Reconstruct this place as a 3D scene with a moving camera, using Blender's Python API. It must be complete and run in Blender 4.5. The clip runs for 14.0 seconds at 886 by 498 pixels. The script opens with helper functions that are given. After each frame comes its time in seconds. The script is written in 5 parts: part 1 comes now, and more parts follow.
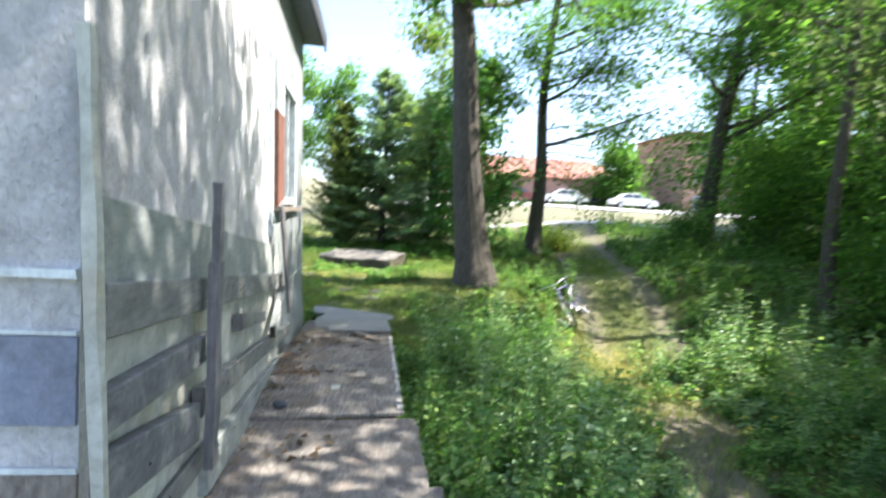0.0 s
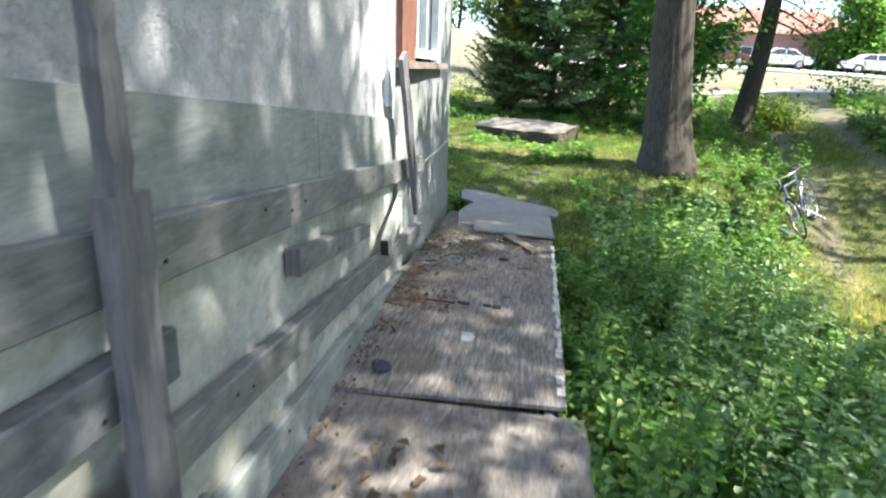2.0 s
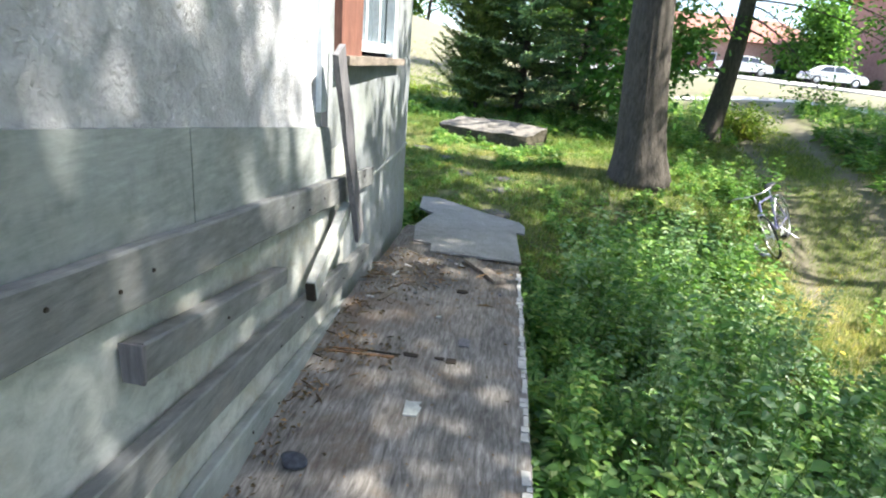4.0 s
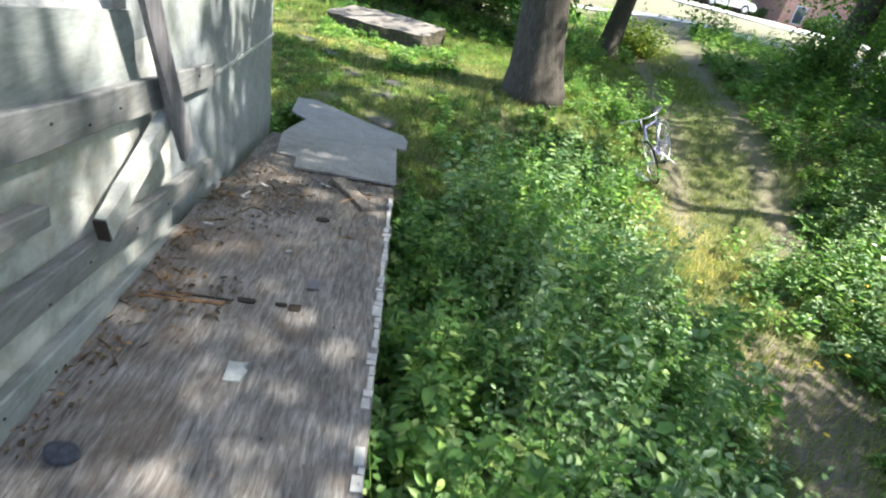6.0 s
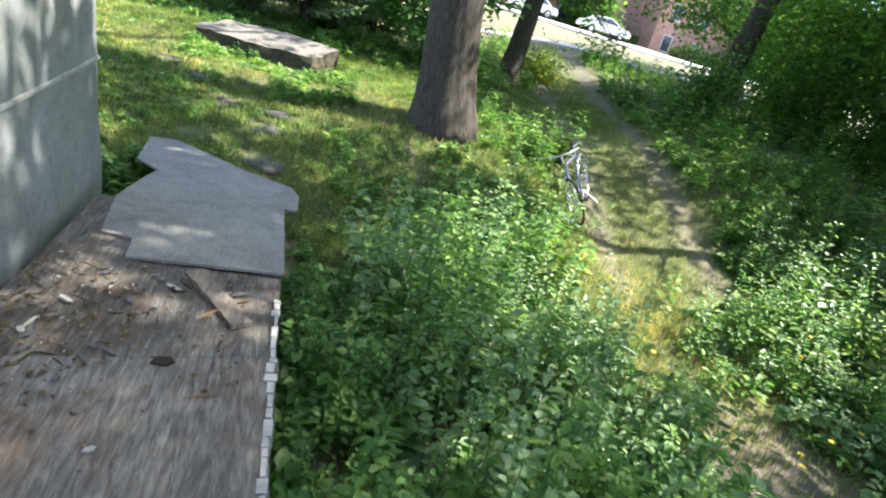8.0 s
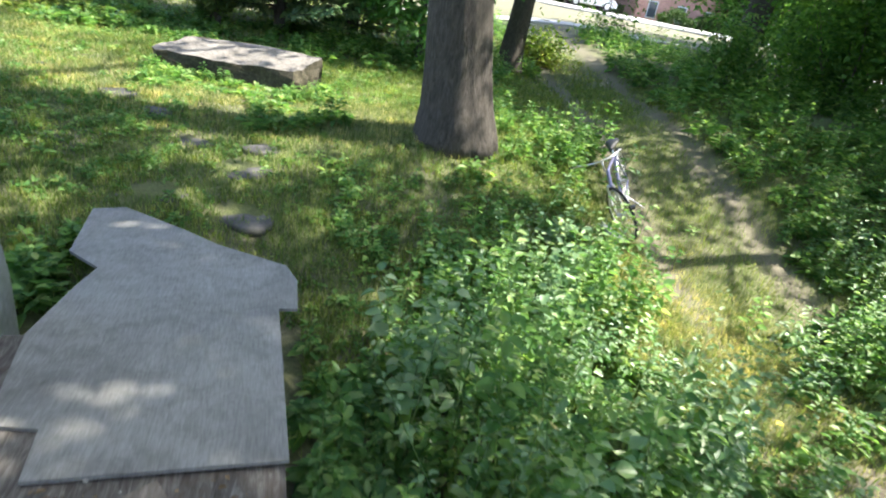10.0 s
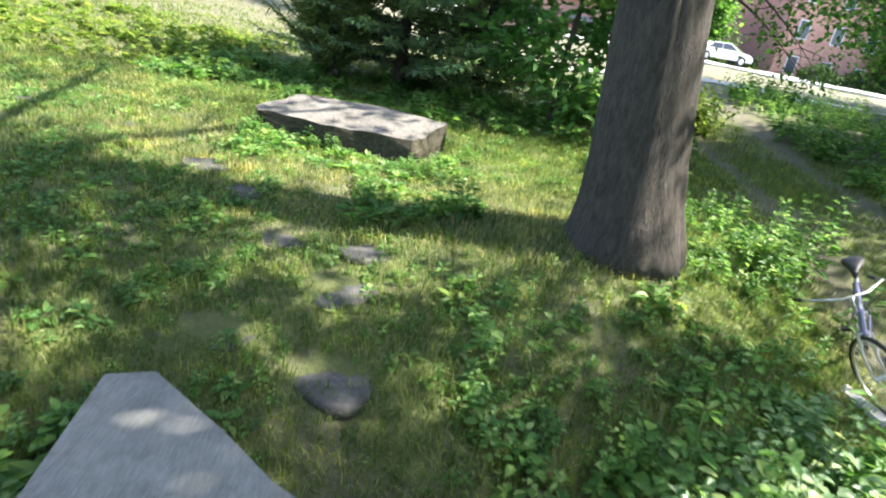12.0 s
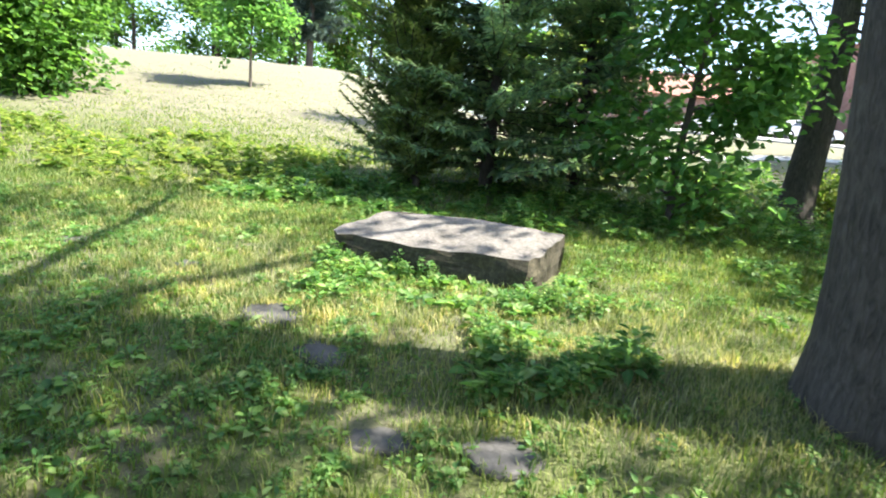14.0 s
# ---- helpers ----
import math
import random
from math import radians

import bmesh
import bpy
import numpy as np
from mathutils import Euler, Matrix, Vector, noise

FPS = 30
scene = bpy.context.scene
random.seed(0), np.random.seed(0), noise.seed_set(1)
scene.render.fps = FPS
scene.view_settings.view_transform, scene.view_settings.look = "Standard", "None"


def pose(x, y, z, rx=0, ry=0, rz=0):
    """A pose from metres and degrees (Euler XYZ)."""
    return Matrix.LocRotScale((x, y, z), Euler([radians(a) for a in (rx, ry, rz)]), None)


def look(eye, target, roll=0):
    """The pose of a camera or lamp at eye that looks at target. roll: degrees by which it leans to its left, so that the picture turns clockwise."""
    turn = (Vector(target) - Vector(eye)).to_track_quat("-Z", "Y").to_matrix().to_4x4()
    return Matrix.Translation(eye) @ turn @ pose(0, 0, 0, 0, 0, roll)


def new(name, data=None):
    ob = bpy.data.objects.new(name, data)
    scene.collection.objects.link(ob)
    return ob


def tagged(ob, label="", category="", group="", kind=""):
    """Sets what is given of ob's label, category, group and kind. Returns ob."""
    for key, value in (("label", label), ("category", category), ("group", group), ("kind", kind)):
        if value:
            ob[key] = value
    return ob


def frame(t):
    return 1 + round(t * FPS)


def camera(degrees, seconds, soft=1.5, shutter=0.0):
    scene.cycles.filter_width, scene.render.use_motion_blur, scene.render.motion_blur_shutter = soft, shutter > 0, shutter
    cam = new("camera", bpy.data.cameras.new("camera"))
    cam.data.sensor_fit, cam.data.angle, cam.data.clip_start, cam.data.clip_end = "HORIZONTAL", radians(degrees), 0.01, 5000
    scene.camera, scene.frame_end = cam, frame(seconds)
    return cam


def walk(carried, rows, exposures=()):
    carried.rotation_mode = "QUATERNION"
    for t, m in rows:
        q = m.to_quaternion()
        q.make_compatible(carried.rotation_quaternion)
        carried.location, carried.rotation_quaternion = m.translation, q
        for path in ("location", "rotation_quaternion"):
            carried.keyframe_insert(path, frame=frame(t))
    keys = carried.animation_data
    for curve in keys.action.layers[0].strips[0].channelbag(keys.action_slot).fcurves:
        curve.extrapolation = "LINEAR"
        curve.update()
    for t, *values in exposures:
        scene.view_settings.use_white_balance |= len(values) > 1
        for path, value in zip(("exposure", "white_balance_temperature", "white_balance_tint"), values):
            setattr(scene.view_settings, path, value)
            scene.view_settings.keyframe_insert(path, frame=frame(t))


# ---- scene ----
cam = camera(77.0, 14.0, soft=2.0, shutter=0.4)
EXPOSURES = [(0.0, 2.05), (14.0, 2.05)]
PATH = [
    (0, (0.89, -1.217, 1.615), (1.149, 0.762, 1.486), 3.2),
    (0.5, (0.973, -0.708, 1.61), (1.008, 1.244, 1.176), 6.2),
    (1, (0.935, -0.136, 1.554), (0.996, 1.778, 0.977), 5.7),
    (1.5, (0.901, 0.314, 1.544), (0.84, 2.184, 0.838), 5.4),
    (2, (0.901, 0.671, 1.587), (0.626, 2.55, 0.957), 4.1),
    (2.5, (0.855, 0.918, 1.617), (0.723, 2.83, 1.046), 2.8),
    (5, (0.958, 1.591, 1.665), (0.873, 3.391, 0.799), 10.5),
    (5.5, (1.09, 1.656, 1.691), (1.298, 3.401, 0.736), 15.2),
    (6, (1.084, 1.917, 1.68), (1.351, 3.681, 0.776), 14.1),
    (6.5, (1.061, 2.25, 1.679), (1.281, 4.029, 0.793), 11.6),
    (7, (1.09, 2.638, 1.639), (1.487, 4.458, 0.911), 15.4),
    (7.5, (1.083, 2.994, 1.619), (1.633, 4.779, 0.906), 16.0),
    (8, (1.086, 3.245, 1.593), (1.695, 4.988, 0.827), 16.2),
    (10.5, (1.111, 5.07, 1.563), (1.724, 6.795, 0.757), 10.0),
    (11, (1.12, 5.514, 1.538), (1.74, 7.316, 0.931), 11.3),
    (11.5, (1.043, 6.025, 1.499), (1.495, 7.866, 0.861), 11.3),
    (12, (1.036, 6.561, 1.536), (1.313, 8.407, 0.819), 10.8),
    (12.5, (0.895, 6.982, 1.488), (1.201, 8.888, 0.965), 9.1),
    (13, (0.865, 7.398, 1.43), (1.066, 9.348, 1.032), 8.1),
    (13.5, (0.803, 7.767, 1.386), (0.784, 9.726, 0.983), 6.0),
    (14, (0.66, 8.033, 1.409), (0.654, 9.989, 0.989), 5.6),
]
walk(cam, [(t, look(eye, target, roll)) for t, eye, target, roll in PATH], EXPOSURES)

# ---- world and light ----
SUN_AZ, SUN_EL = (0.998, -0.06), 54.0
world = bpy.data.worlds.new("sky")
scene.world = world
world.use_nodes = True
wn = world.node_tree
bg = wn.nodes["Background"]
sky = wn.nodes.new("ShaderNodeTexSky")
sky.sky_type = 'NISHITA'
sky.sun_disc = False
sky.sun_elevation = radians(SUN_EL)
sky.sun_rotation = math.atan2(SUN_AZ[0], SUN_AZ[1])
sky.air_density, sky.dust_density = 0.8, 1.4
wn.links.new(sky.outputs[0], bg.inputs[0])
bg.inputs[1].default_value = 0.15
sun = new("sun", bpy.data.lights.new("sun", 'SUN'))
sun.data.energy, sun.data.angle, sun.data.color = 5.0, radians(0.6), (1.0, 0.95, 0.86)
sv = Vector((SUN_AZ[0] * math.cos(radians(SUN_EL)), SUN_AZ[1] * math.cos(radians(SUN_EL)), math.sin(radians(SUN_EL))))
sun.matrix_world = look(sv * 60, (0, 0, 0))

rng = np.random.default_rng(7)


# ---- materials ----
def ramp(nt, fac, stops):
    n = nt.nodes.new("ShaderNodeValToRGB")
    e = n.color_ramp.elements
    while len(e) < len(stops):
        e.new(0.5)
    for k, (p, c) in zip(e, stops):
        k.position, k.color = p, (*c, 1)
    nt.links.new(fac, n.inputs[0])
    return n.outputs[0]


def noise_tex(nt, vec, scale, detail=6, rough=0.6, distort=0.0):
    n = nt.nodes.new("ShaderNodeTexNoise")
    n.inputs["Scale"].default_value = scale
    n.inputs["Detail"].default_value = detail
    n.inputs["Roughness"].default_value = rough
    n.inputs["Distortion"].default_value = distort
    nt.links.new(vec, n.inputs["Vector"])
    return n.outputs["Fac"]


def mixc(nt, fac, a, b, mode='MIX'):
    n = nt.nodes.new("ShaderNodeMix")
    n.data_type, n.blend_type = 'RGBA', mode
    for sock, v in ((n.inputs[0], fac), (n.inputs[6], a), (n.inputs[7], b)):
        if isinstance(v, (int, float)):
            sock.default_value = v
        elif isinstance(v, tuple):
            sock.default_value = (*v, 1)
        else:
            nt.links.new(v, sock)
    return n.outputs[2]


def coords(nt, scale=(1, 1, 1), world_space=True):
    g = nt.nodes.new("ShaderNodeNewGeometry") if world_space else nt.nodes.new("ShaderNodeTexCoord")
    m = nt.nodes.new("ShaderNodeMapping")
    m.inputs["Scale"].default_value = scale
    nt.links.new(g.outputs["Position" if world_space else "Object"], m.inputs[0])
    return m.outputs[0]


def base_mat(name, rough=0.8, metal=0.0):
    m = bpy.data.materials.new(name)
    m.use_nodes = True
    nt = m.node_tree
    p = nt.nodes["Principled BSDF"]
    p.inputs["Roughness"].default_value = rough
    p.inputs["Metallic"].default_value = metal
    return m, nt, p


def bump(nt, p, height, strength=0.4, dist=0.01):
    b = nt.nodes.new("ShaderNodeBump")
    b.inputs["Strength"].default_value = strength
    b.inputs["Distance"].default_value = dist
    nt.links.new(height, b.inputs["Height"])
    nt.links.new(b.outputs[0], p.inputs["Normal"])


def surface(name, c1, c2, c3, big=1.2, fine=25.0, grain=(1, 1, 1), rough=0.85, bmp=0.4, bdist=0.006, stain=None, stain_amt=0.6, stain_scale=0.9, metal=0.0, obj=False, warp=0.6):
    """Two scales of noise over three tones, with stains and relief."""
    m, nt, p = base_mat(name, rough, metal)
    v = coords(nt, grain, not obj)
    u = coords(nt, (1, 1, 1), not obj)
    f = noise_tex(nt, v, fine, 8, 0.65, warp)
    b = noise_tex(nt, u, big, 5, 0.6)
    col = ramp(nt, f, [(0.28, c1), (0.5, c2), (0.74, c3)])
    tone = ramp(nt, b, [(0.25, (0.7, 0.7, 0.7)), (0.7, (1.12, 1.12, 1.12))])
    col = mixc(nt, 1.0, col, tone, 'MULTIPLY')
    blot = noise_tex(nt, u, 6.5, 7, 0.72, 0.5)
    col = mixc(nt, 1.0, col, ramp(nt, blot, [(0.3, (0.74, 0.73, 0.71)), (0.52, (1.0, 1.0, 1.0)), (0.72, (1.16, 1.16, 1.17))]), 'MULTIPLY')
    if stain:
        s = noise_tex(nt, u, stain_scale, 7, 0.7, 0.8)
        k = ramp(nt, s, [(0.5, (0, 0, 0)), (0.68, (stain_amt,) * 3)])
        col = mixc(nt, k, col, stain)
    nt.links.new(col, p.inputs["Base Color"])
    bump(nt, p, f, bmp, bdist)
    return m


def leaf_mat(name, tones, trans=0.45, rough=0.6, gloss=0.3):
    m, nt, p = base_mat(name, rough)
    p.inputs["Specular IOR Level"].default_value = gloss
    g = nt.nodes.new("ShaderNodeNewGeometry")
    n = len(tones)
    col = ramp(nt, g.outputs["Random Per Island"], [(i / max(1, n - 1), c) for i, c in enumerate(tones)])
    patch = noise_tex(nt, coords(nt), 0.9, 3)
    tone = ramp(nt, patch, [(0.3, (0.72, 0.76, 0.72)), (0.7, (1.15, 1.1, 1.0))])
    col = mixc(nt, 1.0, col, tone, 'MULTIPLY')
    clump = noise_tex(nt, coords(nt), 3.6, 3, .6)
    col = mixc(nt, 1.0, col, ramp(nt, clump, [(0.32, (0.70, 0.80, 0.82)), (0.52, (1.0, 1.0, 1.0)), (0.7, (1.42, 1.25, 1.05))]), 'MULTIPLY')
    nt.links.new(col, p.inputs["Base Color"])
    t = nt.nodes.new("ShaderNodeBsdfTranslucent")
    warm = mixc(nt, 1.0, col, (1.35, 1.4, 0.85), 'MULTIPLY')
    nt.links.new(warm, t.inputs[0])
    mx = nt.nodes.new("ShaderNodeMixShader")
    mx.inputs[0].default_value = trans
    nt.links.new(p.outputs[0], mx.inputs[1])
    nt.links.new(t.outputs[0], mx.inputs[2])
    nt.links.new(mx.outputs[0], nt.nodes["Material Output"].inputs[0])
    return m


def plain(name, c, rough=0.5, metal=0.0, var=0.12):
    m, nt, p = base_mat(name, rough, metal)
    f = noise_tex(nt, coords(nt), 14, 5)
    col = ramp(nt, f, [(0.3, tuple(x * (1 - var) for x in c)), (0.7, tuple(min(1, x * (1 + var)) for x in c))])
    nt.links.new(col, p.inputs["Base Color"])
    return m


M_STUCCO = surface("white_stucco", (.42, .42, .44), (.54, .54, .56), (.63, .63, .645), big=0.8, fine=42, rough=.95, bmp=1.0, bdist=.02, stain=(.44, .45, .45), stain_amt=.5, stain_scale=1.3)
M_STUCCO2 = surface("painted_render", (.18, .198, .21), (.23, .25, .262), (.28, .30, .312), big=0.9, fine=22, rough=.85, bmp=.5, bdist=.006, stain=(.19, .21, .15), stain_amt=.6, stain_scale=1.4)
M_PANEL = surface("peeling_painted_plywood", (.192, .211, .207), (.252, .274, .268), (.325, .346, .339), big=1.6, fine=42, grain=(1, .22, 1.3), rough=.85, bmp=.35, bdist=.003, stain=(.31, .32, .30), stain_amt=.6, stain_scale=2.6, warp=0.12)
M_LOWER = surface("pale_mint_painted_wall", (.31, .32, .30), (.42, .435, .41), (.51, .52, .49), big=1.5, fine=24, grain=(1, .5, .8), rough=.85, bmp=.35, bdist=.003, stain=(.30, .265, .18), stain_amt=.7, stain_scale=2.3)
M_BOARD = surface("weathered_grey_board", (.118, .123, .123), (.176, .182, .182), (.245, .25, .247), big=2.5, fine=34, grain=(1, .2, 1.2), rough=.85, bmp=.6, bdist=.004, stain=(.26, .24, .21), stain_amt=.5, stain_scale=2.2, warp=0.12)
M_SLATE = surface("peeling_slate_blue_board", (.085, .09, .10), (.125, .133, .145), (.18, .188, .20), big=2.2, fine=26, grain=(1, .4, 1), rough=.85, bmp=.5, bdist=.004, stain=(.27, .275, .265), stain_amt=.85, stain_scale=4.2)
M_POST = surface("dark_weathered_post", (.085, .082, .09), (.145, .14, .15), (.22, .215, .22), big=3, fine=30, grain=(1.5, 1.5, .12), rough=.85, bmp=.7, bdist=.004, warp=0.12)
M_STICK = surface("split_bare_wood", (.10, .08, .063), (.195, .162, .13), (.31, .27, .225), big=3, fine=34, grain=(1, .15, .5), rough=.85, bmp=.7, bdist=.004, warp=0.12)
M_PLY = surface("weathered_plywood_deck", (.066, .056, .048), (.185, .17, .154), (.36, .34, .315), big=1.6, fine=15, grain=(3.4, .5, 1), rough=.9, bmp=.5, bdist=.003, stain=(.13, .082, .05), stain_amt=.8, stain_scale=1.7)
M_PLY3 = surface("rotting_brown_plywood_deck", (.05, .041, .034), (.125, .112, .099), (.265, .25, .23), big=1.6, fine=15, grain=(3.4, .5, 1), rough=.9, bmp=.6, bdist=.004, stain=(.085, .058, .038), stain_amt=.8, stain_scale=2.0)
M_PLY1 = surface("stained_plywood_deck", (.10, .084, .074), (.20, .178, .16), (.315, .29, .264), big=1.6, fine=15, grain=(2.0, .6, 1), rough=.9, bmp=.35, bdist=.003, stain=(.135, .095, .07), stain_amt=.65, stain_scale=2.0)
M_GREYPLY = surface("grey_plywood_sheet", (.19, .186, .178), (.25, .246, .236), (.325, .32, .305), big=1.3, fine=40, grain=(2.6, .3, 1), rough=.9, bmp=.3, bdist=.002, stain=(.23, .225, .21), stain_amt=.4, stain_scale=2.4, warp=0.12)
M_CHIP = plain("flaking_white_edge", (.42, .41, .385), .9, var=.25)
M_RUST = surface("orange_rotten_wood", (.12, .06, .03), (.25, .135, .065), (.36, .22, .12), big=4, fine=40, grain=(.3, 2, 1), rough=.95, bmp=.7, bdist=.003)
M_ROTTEN = plain("rotten_wood_hole", (.03, .022, .015), .95)
M_CONCRETE = surface("old_concrete", (.09, .082, .072), (.165, .151, .134), (.28, .26, .232), big=1.8, fine=28, rough=.95, bmp=.7, bdist=.008, stain=(.13, .115, .09), stain_amt=.6, stain_scale=2.4)
# moss colour of the slab sides, with their shade mixed in
M_CONCSIDE = surface("shaded_mossy_concrete", (.03, .026, .016), (.062, .054, .034), (.12, .105, .068), big=2.2, fine=24, rough=.95, bmp=.8, bdist=.01)
M_STONE = surface("grey_field_stone", (.055, .052, .048), (.09, .085, .078), (.135, .128, .118), big=2.5, fine=30, rough=.92, bmp=.6, bdist=.006)
M_ROOF = surface("dark_shingles", (.03, .033, .045), (.05, .055, .07), (.08, .085, .10), big=3, fine=40, rough=.9, bmp=.5, bdist=.004)
M_SOFFIT = plain("grey_soffit", (.20, .22, .26), .8)
M_RED = surface("red_brown_frame", (.09, .04, .03), (.165, .068, .048), (.25, .125, .09), big=4, fine=30, grain=(1.5, 1.5, .2), rough=.7, bmp=.4, bdist=.003)
M_TRIM = surface("faded_white_trim", (.44, .49, .52), (.58, .63, .66), (.68, .72, .74), big=3, fine=26, grain=(1.5, 1.5, .3), rough=.7, bmp=.3, bdist=.002)
M_BLUE = surface("slate_blue_paint", (.13, .15, .21), (.18, .205, .28), (.24, .265, .34), big=2.5, fine=30, rough=.7, bmp=.3, bdist=.002)


def bark(name, c1, c2, c3):
    m, nt, p = base_mat(name, .95)
    v = coords(nt, (1.0, 1.0, .22))
    f = noise_tex(nt, v, 34, 8, .72, .8)
    col = ramp(nt, f, [(.3, c1), (.52, c2), (.75, c3)])
    b = noise_tex(nt, coords(nt), 1.1, 4)
    col = mixc(nt, 1.0, col, ramp(nt, b, [(.3, (.75, .75, .75)), (.7, (1.15, 1.12, 1.08))]), 'MULTIPLY')
    nt.links.new(col, p.inputs["Base Color"])
    bump(nt, p, f, 1.0, .04)
    return m


M_BARK = bark("furrowed_bark", (.03, .025, .02), (.098, .084, .07), (.17, .15, .126))
M_TWIG = bark("young_bark", (.09, .075, .06), (.15, .13, .11), (.22, .20, .17))
M_LEAF = leaf_mat("broad_leaves", [(0.055, 0.135, 0.034), (0.088, 0.20, 0.046), (0.125, 0.26, 0.058), (0.165, 0.315, 0.072)], .52)
M_PINE = leaf_mat("grey_green_leaves", [(.062, .105, .05), (.09, .145, .07), (.125, .185, .095), (.16, .22, .12)], .35)
M_MAPLE = leaf_mat("maple_leaves", [(.10, .24, .075), (.145, .31, .095), (.20, .375, .115)], .55)
M_SUNLEAF = leaf_mat("bright_leaves", [(.09, .17, .03), (.15, .24, .045), (.22, .29, .07), (.30, .33, .11)], .5)
M_WEED = leaf_mat("weed_leaves", [(.066, .165, .046), (.10, .228, .06), (.145, .288, .076), (.205, .352, .10), (.32, .425, .18)], .48, .48, .4)
M_WEED2 = leaf_mat("pale_weed_leaves", [(0.12, 0.24, 0.10), (0.18, 0.31, 0.14), (0.26, 0.39, 0.20), (.34, .44, .27)], .4, .42, .5)
M_GRASS = leaf_mat("grass_blades", [(.085, .145, .03), (.12, .19, .04), (.165, .235, .058), (.22, .275, .085), (.33, .34, .15)], .45)
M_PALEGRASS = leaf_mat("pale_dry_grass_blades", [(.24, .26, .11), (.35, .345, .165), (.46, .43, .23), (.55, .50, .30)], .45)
M_SPRUCE = leaf_mat("spruce_needles", [(.15, .25, .165), (.22, .345, .215), (.31, .43, .26), (.40, .51, .31)], .5, .5)
M_BLUESPRUCE = leaf_mat("blue_spruce_needles", [(0.065, 0.111, 0.104), (0.098, 0.150, 0.143), (0.130, 0.182, 0.176)], .15)
M_CEDAR = leaf_mat("olive_conifer_sprays", [(.12, .18, .07), (.18, .25, .095), (.26, .32, .13)], .4)
M_DRY = leaf_mat("dead_leaves", [(.07, .05, .035), (.13, .09, .06), (.20, .145, .10), (.30, .20, .13)], .2, .8)
M_YELLOW = plain("yellow_petals", (.8, .58, .05), .6)
M_ASPHALT = surface("sunlit_asphalt", (.36, .36, .355), (.43, .43, .42), (.49, .49, .48), big=.3, fine=8, rough=.9, bmp=.2)
M_WALK = surface("pale_concrete_path", (.38, .37, .35), (.47, .46, .44), (.54, .53, .50), big=.5, fine=6, rough=.9, bmp=.2)


def ground_material():
    m, nt, p = base_mat("ground_soil_and_turf", .95)
    at = nt.nodes.new("ShaderNodeAttribute")
    at.attribute_name = "cover"
    sep = nt.nodes.new("ShaderNodeSeparateColor")
    nt.links.new(at.outputs["Color"], sep.inputs[0])
    u = coords(nt)
    f = noise_tex(nt, u, 30, 8, .7)
    b = noise_tex(nt, u, 1.3, 6, .65)
    soil = ramp(nt, f, [(.3, (.085, .068, .05)), (.55, (.15, .125, .095)), (.75, (.24, .21, .165))])
    turf = ramp(nt, f, [(.3, (.06, .075, .022)), (.55, (.11, .125, .04)), (.78, (.18, .18, .07))])
    straw = ramp(nt, f, [(.3, (.115, .108, .068)), (.55, (.158, .147, .098)), (.78, (.205, .188, .135))])
    patch = ramp(nt, b, [(.48, (0, 0, 0)), (.66, (.6, .6, .6))])
    col = mixc(nt, patch, turf, soil)
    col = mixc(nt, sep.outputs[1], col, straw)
    col = mixc(nt, sep.outputs[0], col, soil)
    nt.links.new(col, p.inputs["Base Color"])
    bump(nt, p, f, .6, .03)
    return m


M_GROUND = ground_material()


# ---- mesh helpers ----
def part(name, bm, material, parent=None, label="", smooth=False):
    me = bpy.data.meshes.new(name)
    bm.to_mesh(me)
    bm.free()
    me.materials.append(material)
    if smooth:
        me.polygons.foreach_set("use_smooth", [True] * len(me.polygons))
    ob = new(name, me)
    if parent is not None:
        ob.parent = parent
    if label:
        ob["label"] = label
    return ob


def soup(name, islands, faces, material, parent=None, smooth=False):
    """A mesh of many alike pieces: islands is (n, k, 3), faces index into k."""
    n, k, _ = islands.shape
    me = bpy.data.meshes.new(name)
    me.vertices.add(n * k)
    me.vertices.foreach_set("co", islands.astype(np.float32).ravel())
    sizes = np.array([len(f) for f in faces])
    flat = np.concatenate([np.array(f) for f in faces])
    loops = (flat[None, :] + (np.arange(n) * k)[:, None]).ravel()
    totals = np.tile(sizes, n)
    starts = np.concatenate([[0], np.cumsum(totals)[:-1]])
    me.loops.add(len(loops))
    me.loops.foreach_set("vertex_index", loops.astype(np.int32))
    me.polygons.add(len(totals))
    me.polygons.foreach_set("loop_start", starts.astype(np.int32))
    me.update(calc_edges=True)
    me.validate()
    if smooth:
        me.polygons.foreach_set("use_smooth", [True] * len(me.polygons))
    me.materials.append(material)
    ob = new(name, me)
    if parent is not None:
        ob.parent = parent
    return ob


def unit(a):
    return a / np.maximum(1e-9, np.linalg.norm(a, axis=-1, keepdims=True))


LEAF_FACES = [(0, 1, 2, 3), (0, 3, 4, 5)]
BLADE_FACES = [(0, 1, 2, 3), (3, 2, 4)]


def leaves(pos, d, up, length, width, fold=0.25, droop=0.15):
    """Folded leaves: pos, direction and up (n, 3); length and width (n)."""
    d = unit(d)
    s = unit(np.cross(d, up))
    u = np.cross(s, d)
    L, W = length[:, None], width[:, None] / 2
    lift = u * W * fold * 2
    tip = pos + d * L - u * L * droop
    a = pos + d * L * .35
    b = pos + d * L * .72 - u * L * droop * .4
    return np.stack([pos, a - s * W + lift, b - s * W * .75 + lift * .8, tip, b + s * W * .75 + lift * .8, a + s * W + lift], 1)


